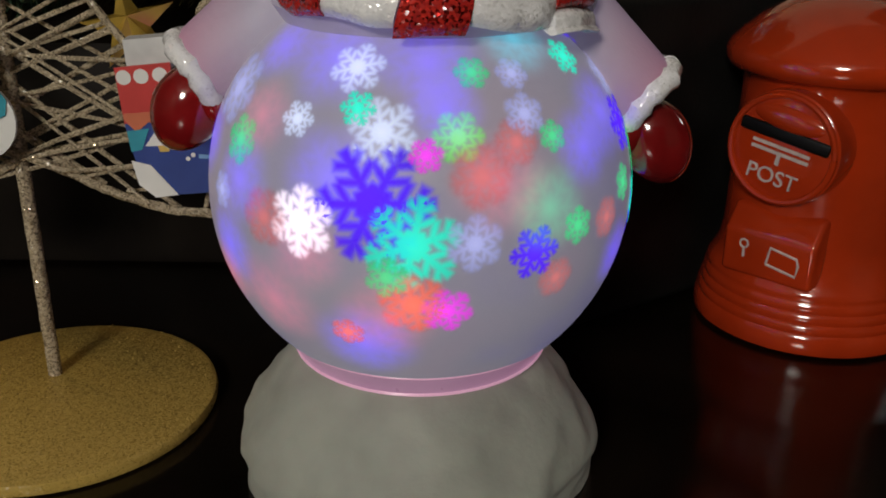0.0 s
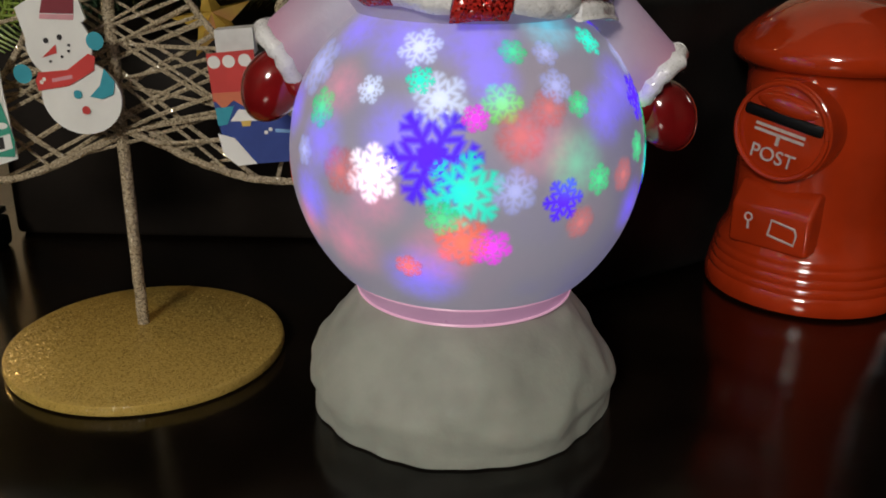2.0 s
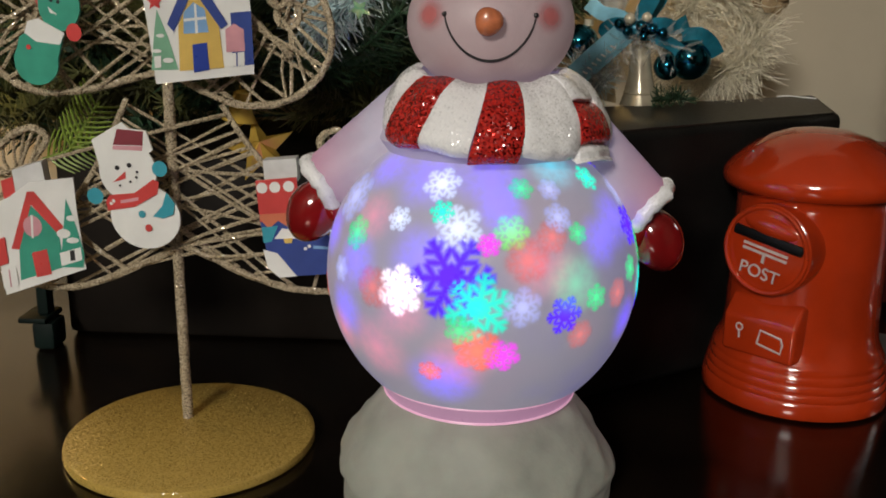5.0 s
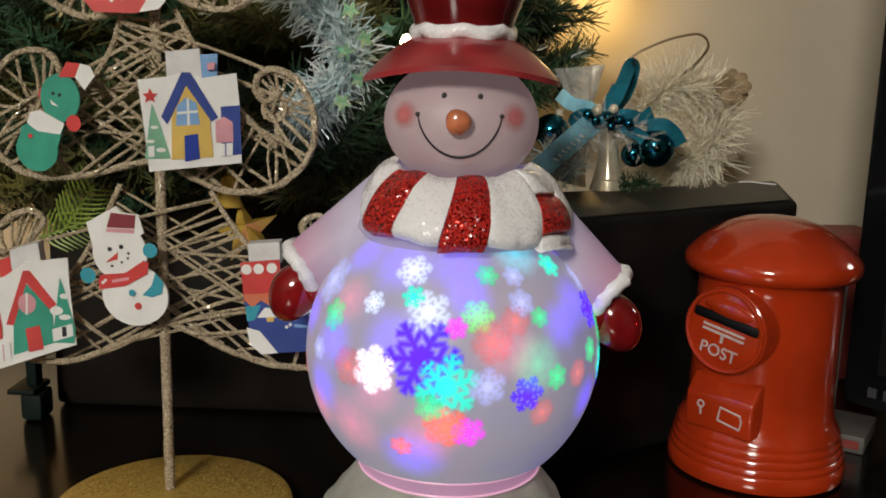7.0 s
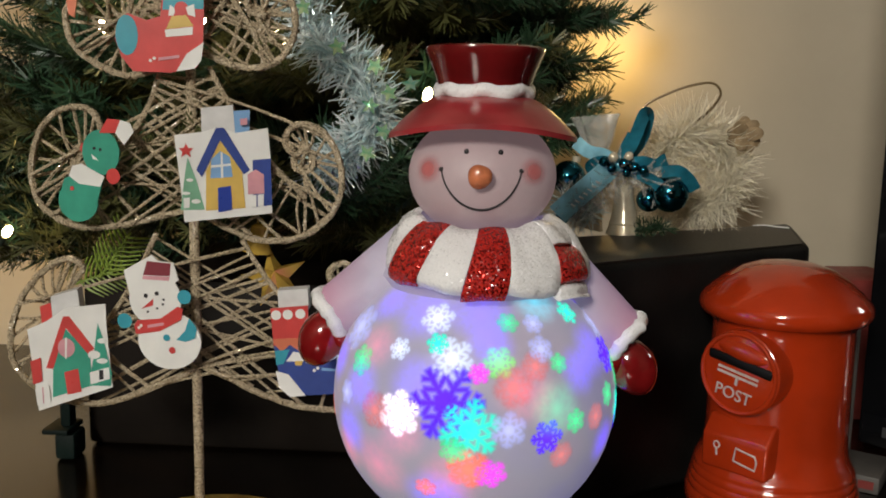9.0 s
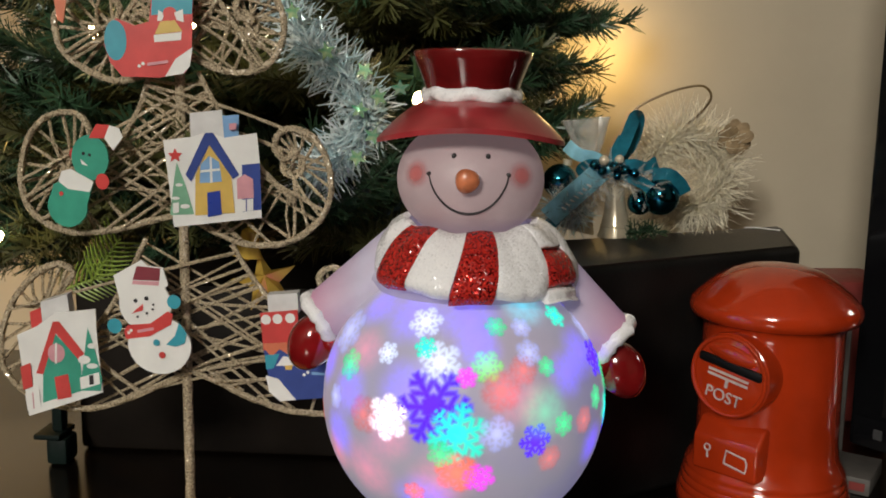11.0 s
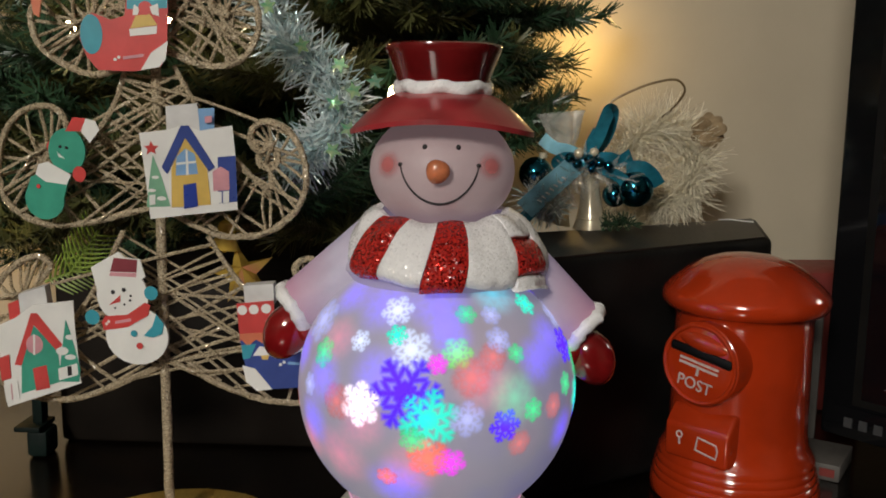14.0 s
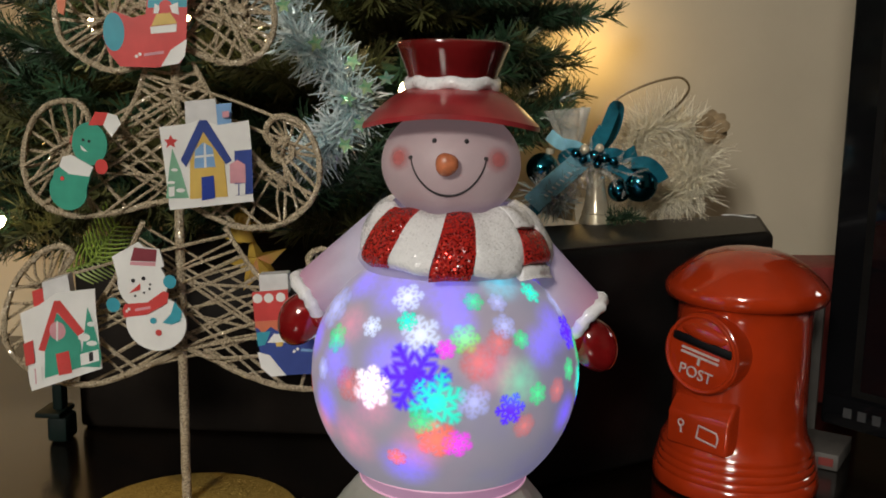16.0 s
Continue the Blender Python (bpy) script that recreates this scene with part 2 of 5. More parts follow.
def airbrushed_sleeves():
    """Sleeve plastic with pink paint that gathers towards the cuffs."""
    m = M["body"]
    t = m.node_tree
    b, link = t.nodes["Principled BSDF"], t.links.new
    old = b.inputs["Base Color"].links[0].from_socket
    co, xyz, away, mix = (t.nodes.new(k) for k in ("ShaderNodeTexCoord", "ShaderNodeSeparateXYZ", "ShaderNodeMath", "ShaderNodeMix"))
    away.operation, mix.data_type = "ABSOLUTE", "RGBA"
    reach = node(t, "ShaderNodeMapRange", **{"From Min": 0.047, "From Max": 0.071, "To Min": 0.0, "To Max": 0.85})
    link(co.outputs["Object"], xyz.inputs[0])
    link(xyz.outputs[0], away.inputs[0])
    link(away.outputs[0], reach.inputs["Value"])
    link(reach.outputs["Result"], mix.inputs[0])
    link(old, mix.inputs[6])
    mix.inputs[7].default_value = (0.50, 0.18, 0.22, 1)
    link(mix.outputs[2], b.inputs["Base Color"])


def glowing_shell():
    """Frosted shell lit from inside: lavender, with soft clouds of blue and rose."""
    m, t, b = tree_of("lit_frosted_shell")
    link = t.links.new
    co, clouds = t.nodes.new("ShaderNodeTexCoord"), node(t, "ShaderNodeTexNoise", Scale=24.0, Detail=2.0)
    link(co.outputs["Object"], clouds.inputs["Vector"])
    ramp = t.nodes.new("ShaderNodeValToRGB")
    stops = ramp.color_ramp.elements
    stops[0].position, stops[1].position = 0.3, 0.7
    stops[0].color, stops[1].color = (0.19, 0.18, 0.36, 1), (0.27, 0.22, 0.30, 1)
    middle = stops.new(0.5)
    middle.color = (0.23, 0.22, 0.30, 1)
    link(clouds.outputs["Fac"], ramp.inputs["Fac"])
    link(ramp.outputs["Color"], b.inputs["Emission Color"])
    b.inputs["Emission Strength"].default_value = SHELL_GLOW
    b.inputs["Base Color"].default_value = (0.30, 0.28, 0.32, 1)
    b.inputs["Roughness"].default_value = 0.42
    fine = node(t, "ShaderNodeTexNoise", Scale=900.0, Detail=2.0)
    relief = node(t, "ShaderNodeBump", Strength=0.1, Distance=0.0005)
    link(co.outputs["Object"], fine.inputs["Vector"])
    link(fine.outputs["Fac"], relief.inputs["Height"])
    link(relief.outputs["Normal"], b.inputs["Normal"])
    return m


SHELL_GLOW = 0.64
M["shell"] = glowing_shell()
airbrushed_sleeves()
M["light"] = light_figure()
for key, level in (("black", 0.2), ("dark_wood", 0.15), ("table", 0.38), ("dark_green", 0.2), ("screen", 1.0), ("bezel", 1.0)):
    M[key].node_tree.nodes["Principled BSDF"].inputs["Specular IOR Level"].default_value = level
M["cellophane"].node_tree.nodes["Principled BSDF"].inputs["Alpha"].default_value = 0.28


# ---- builders ----
def part(name, bm, mat, parent=None, label="", smooth=True, at=None):
    """Links a bmesh as one mesh object under a thing or a part."""
    me = bpy.data.meshes.new(name)
    bmesh.ops.recalc_face_normals(bm, faces=bm.faces)
    bm.to_mesh(me)
    bm.free()
    me.materials.append(mat)
    if smooth:
        me.shade_smooth()
        me.set_sharp_from_angle(angle=radians(40))
    ob = new(name, me)
    ob.parent = parent
    if at is not None:
        ob.matrix_basis = at
    if label:
        ob["label"] = label
    return ob


def thing(name, m, label, category, group="", kind=""):
    ob = new(name)
    ob.empty_display_size = 0.02
    ob.matrix_basis = m
    return tagged(ob, label, category, group, kind)


def box(x0, y0, z0, x1, y1, z1, bevel=0.0, steps=2):
    bm = bmesh.new()
    bmesh.ops.create_cube(bm, size=1)
    for v in bm.verts:
        v.co = Vector(((x0, x1)[v.co.x > 0], (y0, y1)[v.co.y > 0], (z0, z1)[v.co.z > 0]))
    if bevel:
        bmesh.ops.bevel(bm, geom=bm.edges[:], offset=bevel, segments=steps, profile=0.5, affect="EDGES")
    return bm


def lathe(profile, segments=64, wobble=None, m=None):
    """A turned solid from (radius, height) pairs; wobble(angle, height) scales the radius."""
    bm = bmesh.new()
    rings = []
    for r, z in profile:
        if r < 1e-6:
            rings.append([bm.verts.new((0, 0, z))])
            continue
        ring = []
        for k in range(segments):
            a = 2 * math.pi * k / segments
            s = wobble(a, z) if wobble else 1.0
            ring.append(bm.verts.new((r * s * math.cos(a), r * s * math.sin(a), z)))
        rings.append(ring)
    for lower, upper in zip(rings, rings[1:]):
        for k in range(segments):
            j = (k + 1) % segments
            if len(lower) == 1 and len(upper) > 1:
                bm.faces.new((lower[0], upper[j], upper[k]))
            elif len(upper) == 1 and len(lower) > 1:
                bm.faces.new((lower[k], lower[j], upper[0]))
            elif len(lower) > 1:
                bm.faces.new((lower[k], lower[j], upper[j], upper[k]))
    for ring in (rings[0], rings[-1]):
        if len(ring) > 1:
            bm.faces.new(ring)
    if m is not None:
        bmesh.ops.transform(bm, matrix=m, verts=bm.verts)
    return bm


def ball(centre, radii, u=32, v=20):
    bm = bmesh.new()
    bmesh.ops.create_uvsphere(bm, u_segments=u, v_segments=v, radius=1)
    for w in bm.verts:
        w.co = Vector([c + r * k for c, r, k in zip(centre, radii, w.co)])
    return bm


def tube_into(bm, path, radius, sides=6, rough=0.0, closed=False):
    """Adds a tube along the path; radius is a number or one number for each point."""
    path = [Vector(p) for p in path]
    radii = radius if isinstance(radius, (list, tuple)) else [radius] * len(path)
    rings, side = [], None
    for n, p in enumerate(path):
        ahead = (path[min(n + 1, len(path) - 1)] - path[max(n - 1, 0)]).normalized()
        if side is None:
            side = ahead.orthogonal().normalized()
        side = (side - ahead * side.dot(ahead)).normalized()
        other = ahead.cross(side)
        ring = []
        for k in range(sides):
            a = 2 * math.pi * k / sides
            r = radii[n] * (1 + rough * (random.random() - 0.5))
            ring.append(bm.verts.new(p + r * (math.cos(a) * side + math.sin(a) * other)))
        rings.append(ring)
    for lower, upper in zip(rings, rings[1:]):
        for k in range(sides):
            j = (k + 1) % sides
            bm.faces.new((lower[k], lower[j], upper[j], upper[k]))
    bm.faces.new(rings[0][::-1])
    bm.faces.new(rings[-1])
    return bm


def tube(path, radius, sides=6, rough=0.0):
    return tube_into(bmesh.new(), path, radius, sides, rough)


def smooth_path(points, steps=6):
    """A curve through the points."""
    p = [Vector(q) for q in points]
    p = [2 * p[0] - p[1], *p, 2 * p[-1] - p[-2]]
    out = []
    for a, b, c, d in zip(p, p[1:], p[2:], p[3:]):
        for n in range(steps):
            s = n / steps
            out.append(0.5 * (2 * b + (c - a) * s + (2 * a - 5 * b + 4 * c - d) * s * s + (3 * b - a - 3 * c + d) * s ** 3))
    return out + [p[-2]]


def plate(points, front, depth):
    """A flat sheet cut to an outline in x and z, its front at y = front."""
    bm = bmesh.new()
    a = [bm.verts.new((x, front, z)) for x, z in points]
    b = [bm.verts.new((x, front + depth, z)) for x, z in points]
    bm.faces.new(a)
    bm.faces.new(b[::-1])
    for k in range(len(points)):
        j = (k + 1) % len(points)
        bm.faces.new((a[k], b[k], b[j], a[j]))
    return bm


def disc(x, z, rx, rz, sides=28):
    return [(x + rx * math.cos(2 * math.pi * k / sides), z + rz * math.sin(2 * math.pi * k / sides)) for k in range(sides)]


def star(x, z, r, inner=0.42, turn=90.0):
    return [(x + (r, r * inner)[k % 2] * math.cos(radians(turn + 36 * k)), z + (r, r * inner)[k % 2] * math.sin(radians(turn + 36 * k))) for k in range(10)]


# ---- room ----
def structure(name, bm, mat, label):
    return tagged(part(name, bm, mat, smooth=False), label, name.split("_")[0], kind="structure")


structure("wall_north", box(-1.6, 0.42, -0.75, 1.6, 0.5, 1.65), M["wall"], "cream painted wall behind the table")
structure("wall_south", box(-1.6, -3.7, -0.75, 1.6, -3.6, 1.65), M["darkened_wall"], "unseen wall across the room, coloured dark to dim reflections")
structure("wall_east", box(1.6, -3.7, -0.75, 1.7, 0.5, 1.65), M["darkened_wall"], "unseen side wall, coloured dark to dim reflections")
structure("wall_west", box(-1.7, -3.7, -0.75, -1.6, 0.5, 1.65), M["darkened_wall"], "unseen side wall, coloured dark to dim reflections")
structure("floor", box(-1.7, -3.7, -0.85, 1.7, 0.5, -0.75), M["floor"], "brown wooden floor")
structure("ceiling", box(-1.7, -3.7, 1.65, 1.7, 0.5, 1.75), M["ceiling"], "white painted ceiling")

table = thing("table", pose(0, 0, 0), "dark lacquered wooden table with a glossy top", "table")
part("tabletop", box(-0.75, -0.62, -0.035, 0.85, 0.41, 0, 0.004), M["table"], table)
for x, y in ((-0.7, -0.57), (0.74, -0.57), (-0.7, 0.33), (0.74, 0.33)):
    part("leg", box(x, y, -0.75, x + 0.06, y + 0.06, -0.036, 0.004), M["table"], table)

fixture = thing("ceiling_lamp", pose(-0.85, -2.8, 1.6), "round white ceiling lamp, lit", "lamp")
part("plate", lathe([(0, 0.05), (0.33, 0.05), (0.34, 0.03), (0.33, 0.01), (0, 0.01)]), M["ceiling"], fixture)
part("diffuser", lathe([(0, 0.009), (0.325, 0.009), (0.32, -0.02), (0.20, -0.045), (0, -0.052)]), M["wall_lamp"], fixture, "lit opal glass diffuser")

# ---- snowman lamp ----
GLOBE, GLOBE_R = Vector((0, 0, 0.102)), 0.0652
snowman = thing("snowman_lamp", pose(0, 0, 0), "lit frosted snowman lamp with red hat and striped scarf", "lamp")


def lumpy(a, z):
    return 0.98 + 0.010 * math.sin(5 * a + 1.0 + 40 * z) + 0.035 * noise.noise(Vector((2.4 * math.cos(a), 2.4 * math.sin(a), 60 * z))) + 0.026 * noise.noise(Vector((5.5 * math.cos(a), 5.5 * math.sin(a), 150 * z)))


profile = [(0, 0.0), (0.0590, 0.0), (0.0607, 0.0008), (0.0613, 0.003)]
for k in range(28):
    s = k / 27
    profile.append((0.0611 + 0.0013 * math.sin(math.pi * min(1.0, s / 0.62)) ** 1.2 - 0.0200 * max(0.0, (s - 0.22) / 0.78) ** 1.45, 0.005 + 0.041 * s))
profile += [(0.0395, 0.0475), (0, 0.0475)]
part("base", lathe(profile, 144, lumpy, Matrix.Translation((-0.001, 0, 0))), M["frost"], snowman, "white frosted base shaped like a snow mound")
part("collar", lathe([(0, 0.0478), (0.0405, 0.0478), (0.0415, 0.0490), (0.0425, 0.0520), (0.0440, 0.0545), (0.0446, 0.0556), (0.044, 0.0562), (0, 0.0562)], 72),
     material("lit_mauve_collar", (0.32, 0.24, 0.30), 0.3, 0, 0.1, 60, 0.05, 300, coat=0.3, glow=0.48, glow_colour=(0.52, 0.22, 0.42)), snowman, "mauve glowing collar ring")
M["rim_light"] = material("lit_pink_rim", (0.5, 0.3, 0.4), 0.3, 0, 0.1, 60, 0.0, 300, glow=0.5, glow_colour=(0.85, 0.45, 0.62))
for r, z in ((0.0413, 0.0484), (0.0449, 0.0560)):
    part("rim", tube([(r * math.cos(2 * math.pi * k / 72), r * math.sin(2 * math.pi * k / 72), z) for k in range(73)], 0.0006, 8), M["rim_light"], snowman, "thin bright pink rim")
shell = [(0, GLOBE.z - 0.0445)]
for k in range(37):
    a = radians(-43 + 133 * k / 36)
    shell.append((GLOBE_R * math.cos(a) if k < 36 else 0, GLOBE.z + GLOBE_R * math.sin(a)))
globe = part("globe", lathe(shell, 96), M["shell"], snowman, "round frosted globe lit in lavender from inside")


def on_ball(name, centre, radii, lon, lat, size, mat, parent, lift=0.0003, turn=0.0, label="", rings=7, sides=28):
    """A round patch that hugs an ellipsoid, lon from the front to the right, lat up, in degrees."""
    d = Vector((math.sin(radians(lon)) * math.cos(radians(lat)), -math.cos(radians(lon)) * math.cos(radians(lat)), math.sin(radians(lat))))
    east = Vector((math.cos(radians(lon)), math.sin(radians(lon)), 0))
    north = d.cross(east)
    c, s = math.cos(radians(turn)), math.sin(radians(turn))
    ax, ay = c * east + s * north, c * north - s * east
    scale3 = Vector(radii)
    centre = Vector(centre)
    start = centre + scale3 * d
    turn3 = Matrix((ax, ay, d)).transposed()
    mean = sum(radii) / 3
    bm = bmesh.new()
    rows = [[bm.verts.new((0, 0, lift))]]
    for n in range(1, rings + 1):
        row = []
        for k in range(sides):
            a, r = 2 * math.pi * k / sides, size * n / rings
            way = (d + (r * math.cos(a) * ax + r * math.sin(a) * ay) / mean).normalized()
            row.append(bm.verts.new(turn3.transposed() @ (centre + scale3 * way * (1 + lift / mean) - start)))
        rows.append(row)
    for lower, upper in zip(rows, rows[1:]):
        for k in range(sides):
            j = (k + 1) % sides
            if len(lower) == 1:
                bm.faces.new((lower[0], upper[k], upper[j]))
            else:
                bm.faces.new((lower[k], upper[k], upper[j], lower[j]))
    return part(name, bm, mat, parent, label, at=Matrix.Translation(start) @ turn3.to_4x4())


LIGHTS = {  # colour and blur of each kind of projected light
    "w": (0.72, 0.80, 1.05, 0.10), "W": (1.6, 1.4, 1.6, 0.11), "y": (0.25, 0.85, 0.20, 0.12), "r": (0.62, 0.16, 0.15, 0.24), "R": (1.05, 0.18, 0.09, 0.15),
    "p": (0.09, 0.00, 1.15, 0.08), "c": (0.02, 0.95, 0.66, 0.08), "v": (0.42, 0.44, 0.80, 0.13), "m": (1.0, 0.05, 0.95, 0.12), "g": (0.06, 0.70, 0.26, 0.12),
    "B": (0.05, 0.00, 0.85, 0.45), "Q": (0.36, 0.03, 0.07, 0.42), "C": (0.00, 0.40, 0.50, 0.4), "G": (0.00, 0.36, 0.14, 0.4),
}
FIGURES = ("-18 43 7.7 w, -32 29 5.3 w, -8 28 9.5 w, 11 27 7.1 y, 26 25 6.8 r, 16 18 9.1 r, -27 6 10.1 W, -9 12 16.5 p, 0 3 13.2 c, 14 3 8.0 v, 29 -1 7.7 p, 8 -14 7.3 m, "
           "0 -12 9.7 R, -6 -5 6.0 g, -64 32 11.3 v, -57 7 5.6 v, -38 5 8.7 r, 37 25 4.5 g, 17 42 4.9 g, 30 41 4.9 v, 56 43 6.0 c, 65 8 5.7 g, 54 2 6.4 r, 42 3 5.5 g, "
           "36 -9 6.3 r, -51 21 7.2 g, 3 23 4.7 m, 30 31 6.1 v, -52 46 9.4 B, -26 45 12.3 B, 4 45 12.1 B, -54 -6 10.0 B, -59 -16 8.9 Q, 37 50 9.2 C, 8 33 8.7 B, -45 28 9.2 Q, "
           "63 -10 8.9 B, 47 21 9.2 B, -26 -1 10.1 Q, 21 16 11.9 Q, -20 17 11.9 B, 33 9 10.2 G, -48 12 10.5 B, -6 -16 12.2 Q, 60 27 10.8 B, -13 -26 12.5 B, -38 -17 12.7 Q, -71 17 8.9 B, "
           "-17 -22 5 R, -15 33 5 c, 95 20 9 w, 110 2 11 c, 85 -6 8 p, 125 30 9 g, 140 8 12 W, 160 25 9 p, 180 5 11 c, -95 12 10 w, -115 28 9 y, -130 2 11 p, -150 20 10 m, -88 -8 8 R, 78 35 9 v, 100 -15 10 Q, 72 22 9 p, 84 14 10 g, 96 34 10 p, 88 44 8 c, 104 24 9 m, 112 40 10 B, 120 16 10 g, 76 50 7 p, 98 54 8 g, 80 0 9 c, 90 -24 8 p, 132 18 11 p, 144 28 12 g, 124 44 10 c, 136 40 9 p, 150 42 11 g, 118 30 8 m, 150 14 10 p, 128 4 9 p, 138 54 9 p, 116 52 9 g")
for n, spec in enumerate(FIGURES.split(", ")):
    lon, lat, size, key = spec.split()
    r, g, b, soft = LIGHTS[key]
    size = float(size) * (1.5 if soft > 0.3 else 1.15)
    patch = on_ball("light_figure", GLOBE, (GLOBE_R,) * 3, float(lon), float(lat), float(size) / 1000, M["light"], globe, 0.00006 + 0.000005 * n, turn=random.uniform(0, 60))
    patch.color = (r, g, b, soft)

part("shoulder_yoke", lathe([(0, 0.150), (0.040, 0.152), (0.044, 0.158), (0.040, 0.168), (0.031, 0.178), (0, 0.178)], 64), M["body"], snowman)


def arm(side, cuff, hand_at):
    start = Vector((side * 0.026, 0.004, 0.163))
    end = Vector(cuff)
    path = [start.lerp(end, s / 8) for s in range(9)]
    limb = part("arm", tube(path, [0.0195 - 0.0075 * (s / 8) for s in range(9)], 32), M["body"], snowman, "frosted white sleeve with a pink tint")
    axis = (end - start).normalized()
    a = axis.cross(Vector((0, 1, 0))).normalized()
    b = axis.cross(a)
    ring = []
    for k in range(29):
        t = 2 * math.pi * k / 28
        ring.append(end + axis * 0.0008 * math.sin(3 * t) + 0.0108 * (math.cos(t) * a + math.sin(t) * b))
    part("cuff", tube(ring, [0.0034 + 0.0005 * math.sin(2.5 * k) for k in range(29)], 14), M["white_glitter"], limb, "white glittered cuff")
    bm = ball((0, 0, 0), (0.0112, 0.0095, 0.0142), 28, 20)
    for v in bm.verts:
        if v.co.z < 0:
            v.co.x *= 1 + 6 * v.co.z
    bmesh.ops.transform(bm, matrix=Matrix.Translation(hand_at) @ pose(0, 0, 0, 0, side * -28, 0), verts=bm.verts)
    part("mitten", bm, M["mitten"], limb, "glossy clear red plastic mitten")
    thumb = ball((0, 0, 0), (0.0045, 0.0048, 0.0075), 16, 12)
    bmesh.ops.transform(thumb, matrix=Matrix.Translation(Vector(hand_at) + Vector((side * -0.009, -0.004, 0.003))) @ pose(0, 0, 0, 0, side * 25, 0), verts=thumb.verts)
    part("thumb", thumb, M["mitten"], limb)
    return limb


arm(-1, (-0.067, 0.0, 0.1365), (-0.0715, -0.001, 0.1245))
arm(1, (0.068, 0.0, 0.130), (0.0725, -0.001, 0.1160))

# Scarf, in puffed sections round the neck: angles from the front to the right.
SCARF = [(-178, -54, 0, 0, 1), (-54, -26, 1, 0, 1), (-26, -3, 0, 0, 1), (-3, 17, 1, 0, 1), (17, 46, 0, 0, 1), (46, 74, 0, 0, 0.34), (46, 74, 1, 0.34, 0.86), (46, 74, 0, 0.84, 1.16), (74, 182, 0, 0, 1)]


def scarf_section(a0, a1, red, v0, v1):
    count, rows_n = max(8, int((a1 - a0) / 2.2)), 14
    sheets = []
    bm = bmesh.new()
    for inner in (0, 1):
        grid = []
        for n in range(count + 1):
            s = n / count
            row = []
            for k in range(rows_n + 1):
                across = k / rows_n
                v = v0 + (v1 - v0) * across
                skew = -7.0 * (v - 0.35) * (1 if abs(a0) < 70 else 0)
                ang = radians(a0 + (a1 - a0) * s + skew)
                fronting = max(0.0, math.cos(ang)) ** 2
                wide = 0.0205 * fronting + (1 - fronting) * (0.0165 if math.sin(ang) > 0 else 0.0085)
                r = 0.0310 + wide * (1 - max(0.0, 1 - v) ** 1.9) + 0.012 * max(0.0, v - 1)
                z = 0.1845 - (0.0260 + (0.0025 if red and abs(a0) < 8 else 0.0)) * min(v, 1 + 0.3 * (v - 1)) - 0.003 * fronting * (1 - v) - 0.0035 * max(0.0, math.sin(ang)) * v
                puff = (0.80 + 0.20 * (1 - (2 * s - 1) ** 10)) * (1 - (2 * across - 1) ** 6) * 0.0040 + (0.0008 if red else 0)
                puff += 0.0012 * noise.noise(Vector((ang * 6, v * 3, 1.0)))
                out = r + (puff if not inner else -0.003)
                row.append(bm.verts.new((0.0012 + out * math.sin(ang), -out * math.cos(ang) * 0.96, z + (0.0018 if not inner else 0) * (v - 0.5) * -1 + 0.0008 * math.sin(ang * 9))))
            grid.append(row)
        for n in range(count):
            for k in range(rows_n):
                bm.faces.new((grid[n][k], grid[n + 1][k], grid[n + 1][k + 1], grid[n][k + 1]))
        sheets.append(grid)
    outer, inner = sheets
    for n in range(count):
        bm.faces.new((outer[n][0], outer[n + 1][0], inner[n + 1][0], inner[n][0]))
        bm.faces.new((outer[n][-1], outer[n + 1][-1], inner[n + 1][-1], inner[n][-1]))
    for k in range(rows_n):
        bm.faces.new((outer[0][k], outer[0][k + 1], inner[0][k + 1], inner[0][k]))
        bm.faces.new((outer[-1][k], outer[-1][k + 1], inner[-1][k + 1], inner[-1][k]))
    part("scarf_stripe", bm, M["red_glitter" if red else "white_glitter"], snowman, "red glitter scarf stripe" if red else "white glitter scarf stripe")


for section in SCARF:
    scarf_section(*section)

HEAD, HEAD_R = Vector((0.0012, 0, 0.2025)), (0.0332, 0.0320, 0.0275)
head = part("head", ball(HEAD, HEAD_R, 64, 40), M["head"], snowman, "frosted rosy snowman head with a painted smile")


def face_point(x, z, lift=0.0004):
    dx, dz = (x - HEAD.x) / HEAD_R[0], (z - HEAD.z) / HEAD_R[2]
    return Vector((x, HEAD.y - HEAD_R[1] * math.sqrt(max(0.0, 1 - dx * dx - dz * dz)) - lift, z))


